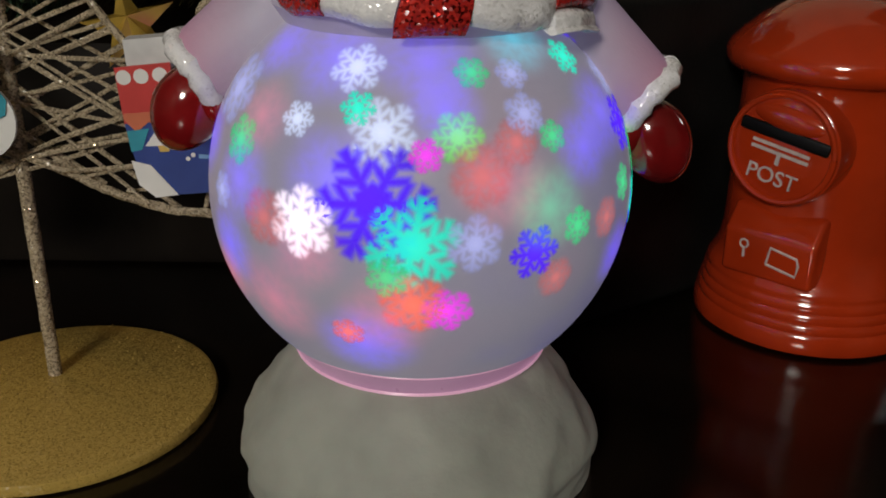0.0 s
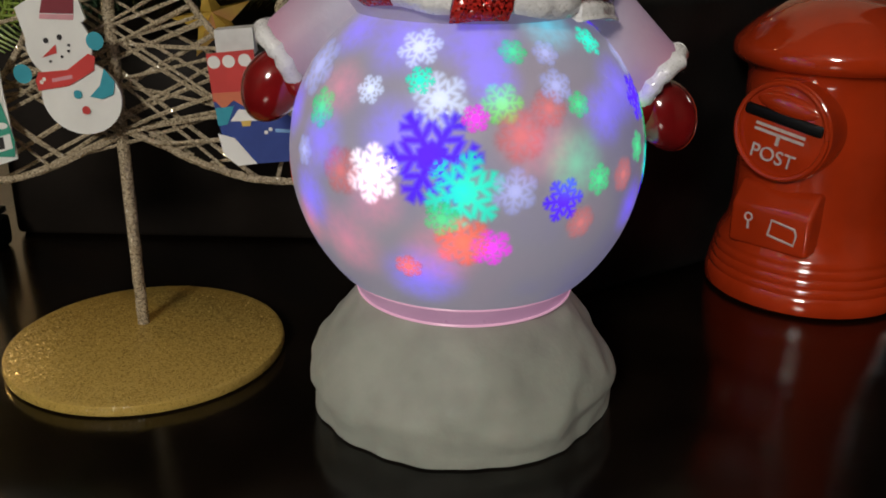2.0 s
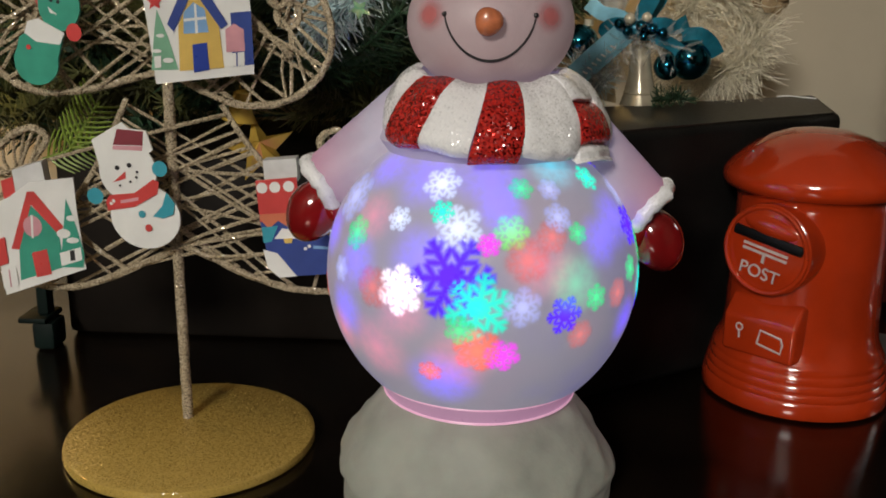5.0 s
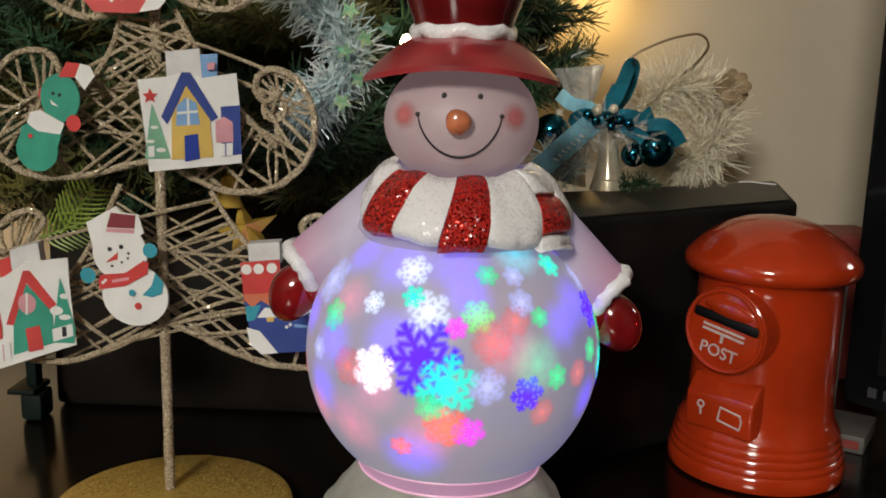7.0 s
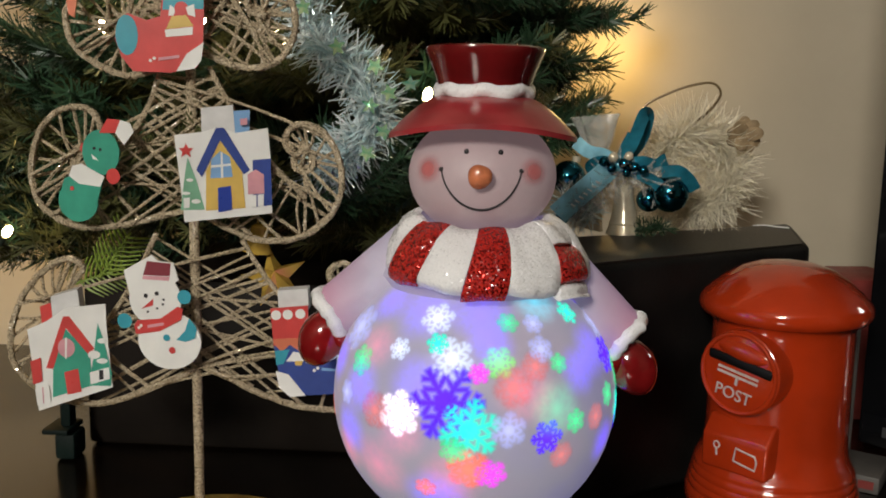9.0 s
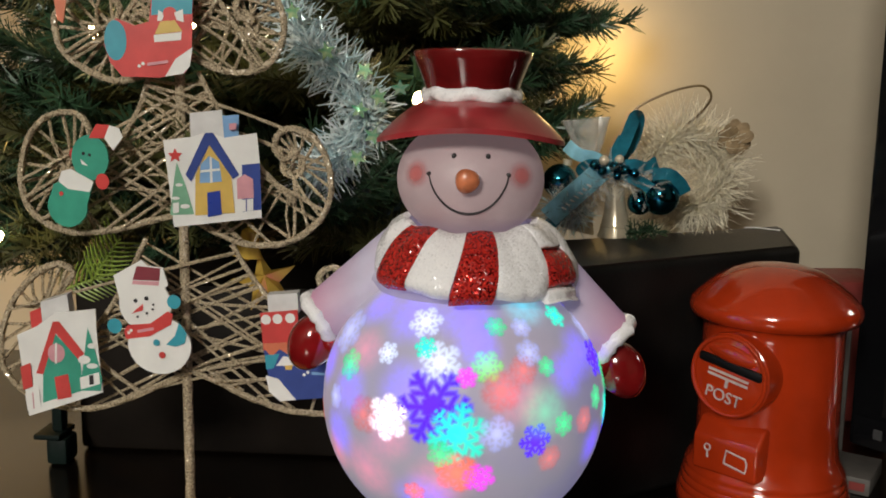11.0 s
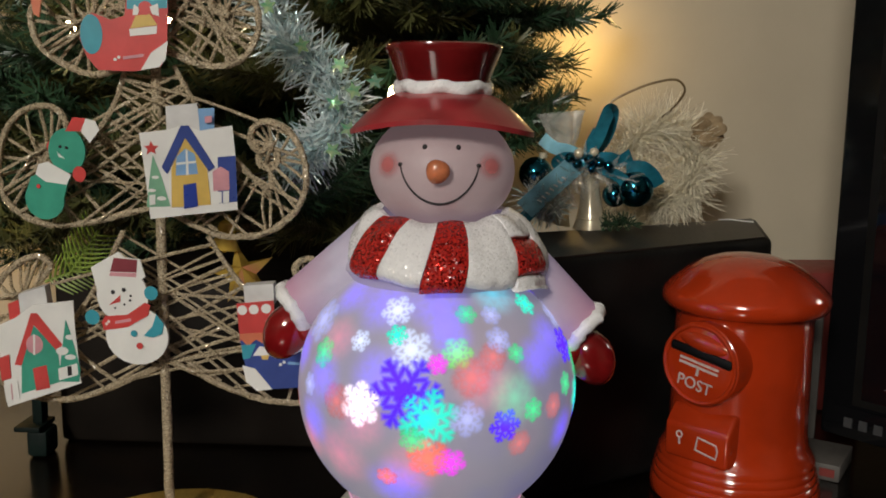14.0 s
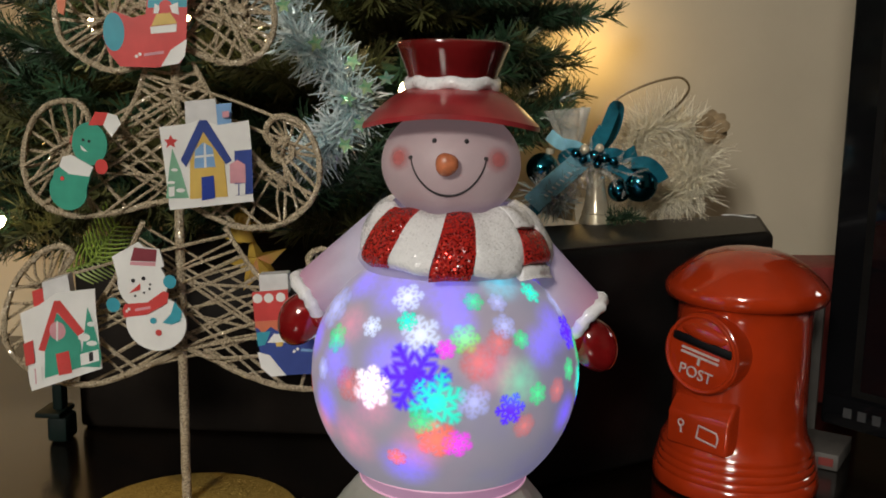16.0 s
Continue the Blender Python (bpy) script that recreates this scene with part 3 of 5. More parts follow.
def blush_paint():
    m, t, b = tree_of("airbrushed_blush")
    link = t.links.new
    co, off, size, fall = t.nodes.new("ShaderNodeTexCoord"), t.nodes.new("ShaderNodeVectorMath"), t.nodes.new("ShaderNodeVectorMath"), t.nodes.new("ShaderNodeMapRange")
    off.operation, size.operation, fall.interpolation_type = "SUBTRACT", "LENGTH", "SMOOTHSTEP"
    off.inputs[1].default_value = (0.5, 0.5, 0.5)
    link(co.outputs["Generated"], off.inputs[0])
    flat = t.nodes.new("ShaderNodeVectorMath")
    flat.operation = "MULTIPLY"
    flat.inputs[1].default_value = (1, 1, 0)
    link(off.outputs[0], flat.inputs[0])
    link(flat.outputs[0], size.inputs[0])
    link(size.outputs["Value"], fall.inputs["Value"])
    for key, value in (("From Min", 0.5), ("From Max", 0.05), ("To Min", 0.0), ("To Max", 0.75)):
        fall.inputs[key].default_value = value
    link(fall.outputs["Result"], b.inputs["Alpha"])
    b.inputs["Base Color"].default_value = (0.62, 0.13, 0.12, 1)
    b.inputs["Roughness"].default_value = 0.6
    return m


M["blush"] = blush_paint()
for lon in (-44, 43):
    on_ball("cheek", HEAD, HEAD_R, lon, 8, 0.0085, M["blush"], head, 0.0004, label="airbrushed pink cheek")
for x in (-0.0052, 0.0092):
    p = face_point(x, 0.2145, 0.0)
    part("eye", ball(p, (0.0011, 0.0008, 0.0013), 14, 10), M["ink"], head, "small black painted eye")
smile = [face_point(0.0012 + 0.0168 * math.sin(radians(a)), 0.2065 - 0.0165 * math.cos(radians(a)) ** 1.25 if abs(a) < 89 else 0.2065, 0.0002) for a in range(-86, 91, 4)]
part("mouth", tube(smile, [0.00032 + 0.00028 * (1 - abs(k - 22) / 22) for k in range(len(smile))], 8), M["ink"], head, "thin black painted smile")
for x in (-0.0158, 0.0180):
    p = face_point(x, 0.2068, 0.0001)
    part("mouth_corner", ball(p, (0.0011, 0.0007, 0.0010), 12, 8), M["ink"], head)
nose_at = face_point(0.0008, 0.2045, 0.001)
bm = lathe([(0, -0.002), (0.0048, -0.001), (0.0052, 0.001), (0.0052, 0.0026), (0.0047, 0.0042), (0.0034, 0.0052), (0.0016, 0.0056), (0, 0.0057)], 28, lambda a, z: 1 + 0.05 * math.sin(3 * a + 500 * z))
bmesh.ops.transform(bm, matrix=Matrix.Translation(nose_at) @ pose(0, 0, 0, 88, 0, 0), verts=bm.verts)
part("nose", bm, M["carrot"], head, "short orange carrot nose")

bm = bmesh.new()
under = []
for layer in (0, 1):
    rows = []
    for n in range(9):
        s = n / 8
        row = []
        for k in range(72):
            a = 2 * math.pi * k / 72
            r = 0.0205 + 0.0215 * s
            drop = s ** 1.15 * (0.0108 + 0.0062 * math.cos(a) ** 2) - 0.0012 * math.sin(math.pi * s)
            row.append(bm.verts.new((0.0008 + r * math.cos(a), r * math.sin(a), 0.2375 - drop - layer * 0.0022)))
        rows.append(row)
    for lower, upper in zip(rows, rows[1:]):
        for k in range(72):
            bm.faces.new((lower[k], lower[(k + 1) % 72], upper[(k + 1) % 72], upper[k]))
    under.append(rows)
for ring in (0, -1):
    for k in range(72):
        j = (k + 1) % 72
        bm.faces.new((under[0][ring][k], under[0][ring][j], under[1][ring][j], under[1][ring][k]))
part("hat_brim", bm, M["brim"], snowman, "wide satin red hat brim, drooping at the sides")
part("hat_crown", lathe([(0, 0.232), (0.0186, 0.233), (0.0194, 0.238), (0.0218, 0.246), (0.0250, 0.2545), (0.0261, 0.2572), (0.0258, 0.2588), (0.0246, 0.2594), (0.0222, 0.2584), (0, 0.2575)], 64,
                        lambda a, z: 1 + 0.018 * math.sin(6 * a + 0.8) * (z - 0.232) / 0.027, Matrix.Translation((0.0012, 0, 0))), M["hat"], snowman, "glossy dark red hat crown flaring upwards")
band = []
for k in range(73):
    a = 2 * math.pi * k / 72
    band.append((0.0010 + 0.0192 * math.cos(a), 0.0192 * math.sin(a), 0.2398 + 0.0009 * math.sin(7 * a)))
part("hat_band", tube(band, [0.0035 + 0.0004 * math.sin(k * 0.55) + 0.0002 * math.sin(k * 1.3) for k in range(73)], 14), M["white_glitter"], snowman, "white snow-like hat band")

# ---- glitter wire tree ----
tree_stand = thing("wire_tree_stand", pose(-0.146, 0.044, 0), "champagne glitter wire tree on a round gold glitter foot", "card stand")
part("foot", lathe([(0, 0), (0.0575, 0), (0.0588, 0.0008), (0.0592, 0.0028), (0.0586, 0.0048), (0.057, 0.0056), (0, 0.0058)], 96, None, Matrix.Translation((0.0065, -0.0145, 0)) @ Matrix.Scale(1.01, 4)), M["gold_glitter"], tree_stand, "round gold glitter foot plate")
bm = bmesh.new()
for n in range(520):
    a, r = random.uniform(0, 2 * math.pi), 0.058 * math.sqrt(random.random())
    fleck = Matrix.Translation((0.0065 + r * math.cos(a), -0.0145 + r * math.sin(a), 0.00622)) @ pose(0, 0, 0, random.gauss(0, 22), random.gauss(0, 22), random.uniform(0, 90))
    bm.faces.new([bm.verts.new(fleck @ Vector((x, y, 0))) for x, y in ((-0.0003, -0.0003), (0.0003, -0.0003), (0.0003, 0.0003), (-0.0003, 0.0003))])
tagged(part("fleck", bm, M["fleck"], tree_stand, "coarse shiny gold glitter flecks", smooth=False), kind="stuff")
part("pole", tube([(0, 0, 0.0055 + 0.298 * k / 40) for k in range(41)], 0.0026, 12, 0.12), M["wire"], tree_stand, "champagne glitter pole")

OUTLINES = {
    "low": ([(-62, 140), (-58, 146), (-63, 150), (-71, 149), (-82, 141), (-92, 128), (-98, 111), (-98, 95), (-89, 83), (-73, 75), (-54, 73), (-38, 77), (-19, 85), (0, 94)],
            [(3, 96), (19, 89), (34, 82), (50, 77), (65, 75), (81, 77), (93, 89), (99, 105), (97, 123), (91, 141), (84, 150), (75, 152), (70, 147), (72, 141)]),
    "mid": ([(-48, 204), (-45, 210), (-48, 223), (-56, 228), (-69, 225), (-79, 213), (-83, 195), (-80, 180), (-70, 171), (-56, 167), (-35, 169), (-16, 174), (0, 178)],
            [(2, 177), (26, 165), (42, 163), (57, 166), (70, 176), (76, 189), (75, 204), (68, 217), (57, 222), (50, 219), (48, 212), (53, 207), (60, 212)]),
    "top": ([(-31, 271), (-29, 280), (-36, 286), (-48, 285), (-58, 280), (-62, 271), (-58, 258), (-46, 249), (-32, 244), (-20, 246), (0, 253)],
            [(2, 258), (19, 251), (34, 249), (46, 254), (52, 264), (53, 275), (48, 286), (38, 289), (30, 283), (31, 276), (39, 274)]),
}
SIDES = {"low": ([(-19, 165), (-28, 147), (-38, 130), (-52, 112), (-70, 98)], [(25, 163), (38, 143), (56, 122), (75, 104), (88, 92)], 165),
         "mid": ([(-15, 246), (-22, 228), (-39, 204), (-59, 183)], [(10, 249), (21, 229), (38, 205), (58, 185)], 246),
         "top": ([(-10, 300), (-20, 285), (-34, 262)], [(9, 300), (20, 285), (34, 264)], 300)}


def wire_points(pairs, wave=0.0):
    return [(x / 1000, -0.002 + wave * math.sin(0.9 * n), z / 1000) for n, (x, z) in enumerate(pairs)]


for tier, (left, right) in OUTLINES.items():
    for pairs in (left, right):
        path = smooth_path(wire_points(pairs), 7)
        part("tier_wire", tube(path, 0.0017, 8, 0.35), M["wire"], tree_stand, "thick curled glitter wire")
    for pairs in SIDES[tier][:2]:
        part("side_wire", tube(smooth_path(wire_points(pairs), 6), 0.0014, 7, 0.35), M["wire"], tree_stand)
    # thin wires crossing inside the tier
    def at(pairs, s):
        path = [Vector((x, 0, z)) / 1000 for x, z in pairs]
        f = s * (len(path) - 1)
        n = min(int(f), len(path) - 2)
        return path[n].lerp(path[n + 1], f - n)
    edge_l, edge_r = SIDES[tier][0], SIDES[tier][1]
    bottom = left[5:] + right[:8]

    def strand(a, b, thick):
        y0, y1 = random.uniform(-0.005, 0.004), random.uniform(-0.005, 0.004)
        mid = a.lerp(b, 0.5) + Vector((random.uniform(-0.003, 0.003), 0, random.uniform(-0.003, 0.003)))
        path = smooth_path([a + Vector((0, y0, 0)), mid + Vector((0, (y0 + y1) / 2, 0)), b + Vector((0, y1, 0))], 5)
        part("cross_wire", tube(path, thick, 6, 0.4), M["wire"], tree_stand)

    # two slanting families that cross each other, and a few level wires
    for n in range(14):
        s = (n + random.uniform(-0.3, 0.3)) / 14
        strand(at(edge_l, min(1, max(0, 0.95 - 0.95 * s))), at(bottom, min(1, max(0, 0.30 + 0.70 * s + random.uniform(-0.04, 0.04)))), random.uniform(0.0007, 0.0011))
        strand(at(edge_r, min(1, max(0, 0.95 - 0.95 * s))), at(bottom, min(1, max(0, 0.70 - 0.70 * s + random.uniform(-0.04, 0.04)))), random.uniform(0.0007, 0.0011))
    for n in range(7):
        strand(at(edge_l, random.random()), at(edge_r, random.random()), random.uniform(0.0007, 0.0010))
    # spokes that gather towards the middle of each curl
    for pairs, sign in ((left, -1), (right, 1)):
        curl = pairs[:10] if sign < 0 else pairs[-10:]
        cx = sum(x for x, _ in curl) / len(curl) - sign * 5
        cz = sum(z for _, z in curl) / len(curl) + 1
        for n in range(17):
            p = at(curl, n / 16)
            inner = Vector((cx + random.uniform(-5, 5), 0, cz + random.uniform(-5, 5))) / 1000
            far = p.lerp(inner, random.uniform(0.9, 1.15))
            part("cross_wire", tube([p, p.lerp(far, 0.5) + Vector((0, random.uniform(-0.004, 0.004), 0)), far], 0.0009, 6, 0.4), M["wire"], tree_stand)
        hub = [(cx / 1000 + 0.006 * math.cos(0.5 * k), 0.002 * math.sin(0.3 * k), cz / 1000 + 0.006 * math.sin(0.5 * k)) for k in range(14)]
        part("hub_ring", tube(hub, 0.0011, 6, 0.4), M["wire"], tree_stand)

# outlines of each card in millimetres round its middle: print, layer, shape
CARDS = {
    "blue_house": ((-0.1274, 0.03, 0.1975), [
        ("paper", 0, [(-21.9, 18.4), (-8.9, 20.1), (-0.7, 22.5), (7.2, 19.8), (22.7, 22.4), (24.0, 6.9), (24.5, -19.3), (-17.8, -23.9), (-19.6, -3.3)]),
        ("peg", -1, [(-9.2, 31.5), (6.0, 33.2), (6.9, 18.9), (-9.0, 17.2)]),
        ("skyblue", -1, [(6.2, 30.4), (14.1, 31.1), (13.9, 19.9), (6.9, 19.8)]),
        ("pale_green", 1, [(-19.5, -18.0), (-17.2, -0.4), (-15.8, 7.8), (-11.9, -3.2), (-8.1, -17.7)]),
        ("red", 2, [(-19.8, 12.1), (-17.4, 12.4), (-16.5, 14.7), (-15.3, 12.4), (-13.0, 12.2), (-14.8, 10.4), (-14.3, 8.1), (-16.6, 9.5), (-18.7, 8.0), (-18.1, 10.4)]),
        ("navy", 1, [(15.2, 6.7), (24.0, 7.5), (24.5, -15.5), (15.3, -16.6)]),
        ("pink", 2, [(12.7, -0.3), (16.6, 2.1), (20.6, -0.4), (20.8, -9.7), (12.8, -10.2)]),
        ("gold", 1, [(-7.6, -18.3), (-7.1, 1.3), (-0.2, 16.2), (10.1, 0.8), (11.5, -17.0)]),
        ("navy", 2, [(-11.8, 1.8), (-2.1, 22.2), (1.7, 22.3), (13.9, 1.8), (10.9, -0.3), (-0.2, 16.2), (-9.2, -1.7)]),
        ("skyblue", 3, [(-5.1, -2.4), (-4.6, 6.9), (-0.3, 11.0), (4.3, 8.2), (5.6, -1.6)]),
        ("paper", 4, [(-0.1, 10.4), (0.8, 10.5), (1.1, -2.0), (-0.1, -2.3)]),
        ("paper", 4, [(-4.6, 4.0), (4.8, 5.0), (4.8, 3.9), (-4.7, 2.8)]),
        ("blue", 2, [(-1.6, -7.0), (4.6, -6.0), (5.2, -17.7), (-1.6, -19.1)]),
        ("paper", 3, [(14.0, -10.8), (20.5, -10.0), (20.4, -15.9), (13.9, -16.6)]),
        ("navy", 4, [(16.9, -10.4), (17.5, -10.4), (17.4, -16.3), (16.8, -16.3)]),
        ("paper", 3, disc(-14.9, -3.2, 1.7, 0.8)),
        ("paper", 3, disc(-16.8, -9.7, 2.0, 0.8)),
        ("paper", 3, disc(-12.2, -13.7, 2.2, 1.1)),
        ("paper", 3, [(-18.1, -12.1), (-15.1, -11.7), (-15.3, -16.7), (-18.0, -17.1)]),
        ("pink", 0, [(9.4, 26.7), (12.9, 27.1), (12.8, 23.9), (9.6, 23.6)]),
        ("paper", 5, [(-17.8, -23.9), (-18.3, -19.2), (-5.5, -20.0), (10.9, -17.6), (24.5, -16.4), (24.5, -19.6)]),
    ]),
    "snowman_print": ((-0.1586, 0.03, 0.122), [
        ("paper", 0, disc(-3.6, 11.2, 13.7, 13.7)),
        ("paper", 0, disc(3.4, -9.7, 16.7, 15.0)),
        ("paper", 0, [(-19.8, 25.3), (-4.9, 33.8), (-1.7, 30.9), (6.4, 30.2), (8.9, 21.5), (-4.2, 12.1), (-16.9, 13.2)]),
        ("maroon", 1, [(-9.5, 23.5), (-7.2, 30.7), (5.2, 29.9), (4.4, 23.5)]),
        ("pink", 1, [(-9.9, 21.3), (-9.5, 23.1), (4.4, 23.2), (4.0, 21.1)]),
        ("ink", 1, disc(-8.4, 12.9, 1.1, 1.1)),
        ("ink", 1, disc(-2.6, 14.3, 1.1, 1.1)),
        ("red", 1, [(-10.8, 6.1), (-4.5, 11.5), (-4.6, 8.1)]),
        ("ink", 1, disc(-7.5, 4.7, 0.6, 0.6)),
        ("ink", 1, disc(-2.5, 6.7, 0.6, 0.6)),
        ("ink", 1, disc(0.6, 8.9, 0.6, 0.6)),
        ("ink", 1, disc(1.0, 11.3, 0.6, 0.6)),
        ("teal", 1, disc(-19.9, -0.6, 3.9, 3.9)),
        ("teal", 1, disc(11.9, 13.2, 3.6, 3.6)),
        ("red", 2, [(-14.8, -3.2), (-13.1, 0.2), (-0.9, 1.5), (8.5, 8.2), (11.2, 7.0), (10.1, 1.5), (-1.1, -4.9), (-14.0, -7.2)]),
        ("paper", 3, disc(-11.1, -2.5, 0.8, 0.8)),
        ("paper", 3, disc(-12.3, -3.7, 0.8, 0.8)),
        ("pink", 3, [(-7.7, -2.1), (0.9, -0.3), (0.9, -1.8), (-7.7, -3.6)]),
        ("teal", 1, [(7.3, -9.0), (12.0, -4.2), (14.4, 2.6), (18.2, -2.5), (17.1, -7.8), (12.2, -9.8)]),
        ("teal", 1, disc(2.2, -8.2, 1.7, 1.7)),
        ("red", 1, disc(5.0, -14.6, 1.7, 1.7)),
    ]),
    "green_house": ((-0.2064, 0.03, 0.1005), [
        ("paper", 0, [(-21.5, 15.5), (-12.0, 19.8), (-2.4, 26.8), (17.6, 28.9), (17.9, 14.5), (19.8, -15.0), (-17.6, -27.3), (-20.1, 0.9)]),
        ("peg", -1, [(-9.8, 32.1), (3.5, 36.2), (5.0, 21.8), (-9.0, 18.3)]),
        ("red", -1, [(-15.3, 27.1), (-10.0, 29.1), (-9.0, 18.3), (-14.6, 16.6)]),
        ("green", 1, [(-10.3, -20.1), (-9.4, -2.5), (-2.6, 16.1), (9.1, 2.5), (9.9, -13.8)]),
        ("red", 2, [(-12.9, -4.5), (-3.5, 22.5), (-0.5, 22.6), (11.4, 5.7), (8.2, 2.8), (-2.3, 16.4), (-9.5, -5.0)]),
        ("pink", 2, disc(-2.5, 6.1, 4.2, 5.0)),
        ("paper", 3, [(-2.9, 11.4), (-1.9, 11.4), (-2.5, 0.5), (-3.4, 0.5)]),
        ("red", 2, [(-4.0, -6.7), (2.9, -4.9), (4.2, -17.1), (-2.8, -18.6)]),
        ("green", 1, [(8.4, -13.8), (10.9, 1.9), (13.5, 19.0), (15.9, 11.4), (19.8, -7.2), (18.9, -14.1)]),
        ("paper", 2, disc(15.3, 9.8, 2.2, 1.4)),
        ("paper", 2, disc(11.2, 2.5, 3.1, 2.2)),
        ("paper", 2, disc(15.1, -0.8, 2.8, 1.4)),
        ("paper", 2, [(8.7, -6.9), (18.4, -4.1), (18.7, -10.3), (9.0, -13.2)]),
        ("ink", 3, [(13.4, -5.8), (15.5, -5.4), (15.6, -10.4), (13.4, -10.8)]),
        ("red", 1, [(-20.5, -1.0), (-15.4, 1.1), (-14.9, -11.4), (-19.6, -13.2)]),
        ("paper", 2, [(-18.8, -15.4), (-11.8, -13.2), (-11.3, -22.1), (-18.0, -24.2)]),
        ("pink", 3, [(-15.3, -14.6), (-14.7, -14.6), (-14.5, -23.1), (-15.1, -23.1)]),
    ]),
    "green_elf": ((-0.1936, 0.03, 0.1931), [
        ("green", 0, disc(-6.5, -11.3, 10.6, 10.3)),
        ("green", 0, disc(6.6, 13.3, 9.8, 11.1)),
        ("green", 0, [(-13.5, -0.3), (0.3, 5.9), (7.5, 0.2), (3.0, -13.2), (-15.3, -6.2)]),
        ("paper", 1, [(-8.7, 6.3), (-3.6, 7.5), (8.4, 1.4), (5.8, -3.7), (-5.5, -2.5), (-10.7, 1.2)]),
        ("red", 1, [(6.4, 22.9), (10.8, 29.9), (17.9, 29.4), (14.7, 23.0)]),
        ("paper", 1, [(17.6, 29.4), (22.6, 28.1), (24.5, 23.8), (19.2, 17.3), (14.7, 23.0)]),
        ("red", 1, disc(12.9, 1.8, 3.6, 3.9)),
        ("red", -1, disc(-2.9, 14.8, 2.8, 3.3)),
        ("ink", 1, disc(3.4, 15.3, 0.8, 0.8)),
        ("ink", 1, disc(6.6, 14.7, 0.8, 0.8)),
        ("paper", 1, [(1.8, 12.6), (5.8, 9.2), (2.5, 10.0)]),
        ("gold", -1, [(-15.7, -0.9), (-10.1, 1.8), (-11.4, -6.7), (-15.9, -5.7)]),
        ("red", 1, disc(-9.2, -4.9, 1.1, 1.1)),
    ]),
    "red_stocking": ((-0.1549, 0.03, 0.2625), [
        ("red", 0, [(-22.5, -1.7), (-20.1, 8.1), (-16.2, 10.9), (-7.6, 7.7), (-0.8, 9.7), (1.1, 25.0), (20.7, 25.7), (18.9, -8.1), (15.9, -14.3), (3.3, -16.8), (-14.3, -16.5), (-19.6, -10.1)]),
        ("teal", 1, disc(-16.9, 0.6, 5.3, 9.5)),
        ("teal", 1, [(0.4, 12.8), (1.4, 25.5), (20.7, 26.0), (19.8, 13.6)]),
        ("paper", 1, [(19.7, -1.9), (18.3, -10.9), (15.0, -14.6), (6.2, -16.2), (11.4, -7.7)]),
        ("paper", 1, [(1.3, 3.4), (14.7, 5.2), (14.3, 1.3), (1.7, 0.0)]),
        ("gold", 2, [(1.9, 3.7), (4.7, 9.8), (11.4, 10.7), (15.0, 5.5)]),
        ("red", 2, disc(9.4, 13.5, 3.3, 3.3)),
        ("paper", 1, [(4.0, 15.1), (6.8, 13.4), (5.5, 10.1), (3.2, 10.1)]),
        ("paper", 1, [(11.4, 14.1), (15.5, 15.8), (15.9, 9.7), (12.5, 10.7)]),
        ("paper", 2, disc(-5.9, -11.3, 0.8, 0.8)),
        ("paper", 2, disc(-4.1, -10.2, 0.8, 0.8)),
        ("pink", 2, [(-2.1, -9.8), (7.9, -8.3), (7.8, -9.7), (-2.1, -11.3)]),
        ("peg", -1, [(2.8, 33.2), (17.7, 33.4), (17.5, 23.8), (2.5, 23.6)]),
    ]),
    "blue_stocking": ((-0.0876, 0.03, 0.112), [
        ("red", 0, [(-15.7, 18.7), (2.9, 20.5), (3.9, 0.7), (-14.2, -0.4)]),
        ("navy", 0, [(-14.2, -0.4), (3.9, 0.7), (18.0, -7.4), (22.2, -17.7), (21.0, -24.6), (-5.7, -26.4), (-10.5, -21.3)]),
        ("peg", -1, [(-12.3, 27.6), (2.7, 28.9), (3.2, 18.4), (-11.8, 17.3)]),
        ("paper", 1, disc(-12.8, 15.5, 2.5, 2.5)),
        ("paper", 1, disc(-7.0, 15.9, 2.5, 2.5)),
        ("paper", 1, disc(-0.7, 16.4, 2.5, 2.5)),
        ("orange", 1, [(-14.2, 1.1), (-10.3, -3.4), (-6.0, 0.4), (-1.5, -2.5), (3.9, 1.3), (4.0, 4.4), (-14.1, 3.2)]),
        ("teal", 1, [(-13.6, -2.9), (-6.1, -2.0), (-9.2, -9.5), (-12.8, -10.2)]),
        ("paper", 1, [(-13.2, -13.3), (-6.8, -15.0), (1.9, -25.9), (-6.0, -26.8), (-11.4, -22.0)]),
        ("paper", 2, [(-7.9, -8.2), (-4.3, -3.2), (-0.0, -3.7), (3.5, -7.9)]),
        ("gold", 3, [(-3.7, -8.1), (0.5, -7.7), (-0.1, -10.1), (-3.1, -10.2)]),
        ("paper", 2, disc(6.2, -12.7, 0.8, 0.8)),
        ("paper", 2, disc(8.0, -11.4, 0.8, 0.8)),
        ("skyblue", 2, [(9.9, -11.1), (18.0, -11.7), (18.0, -12.9), (9.9, -12.6)]),
    ]),
    "candy_print": ((-0.1998, 0.03, 0.2759), [
        ("orange", 0, [(-2.7, 11.1), (4.6, 11.1), (1.8, -5.0), (-1.0, -3.4)]),
    ]),
}

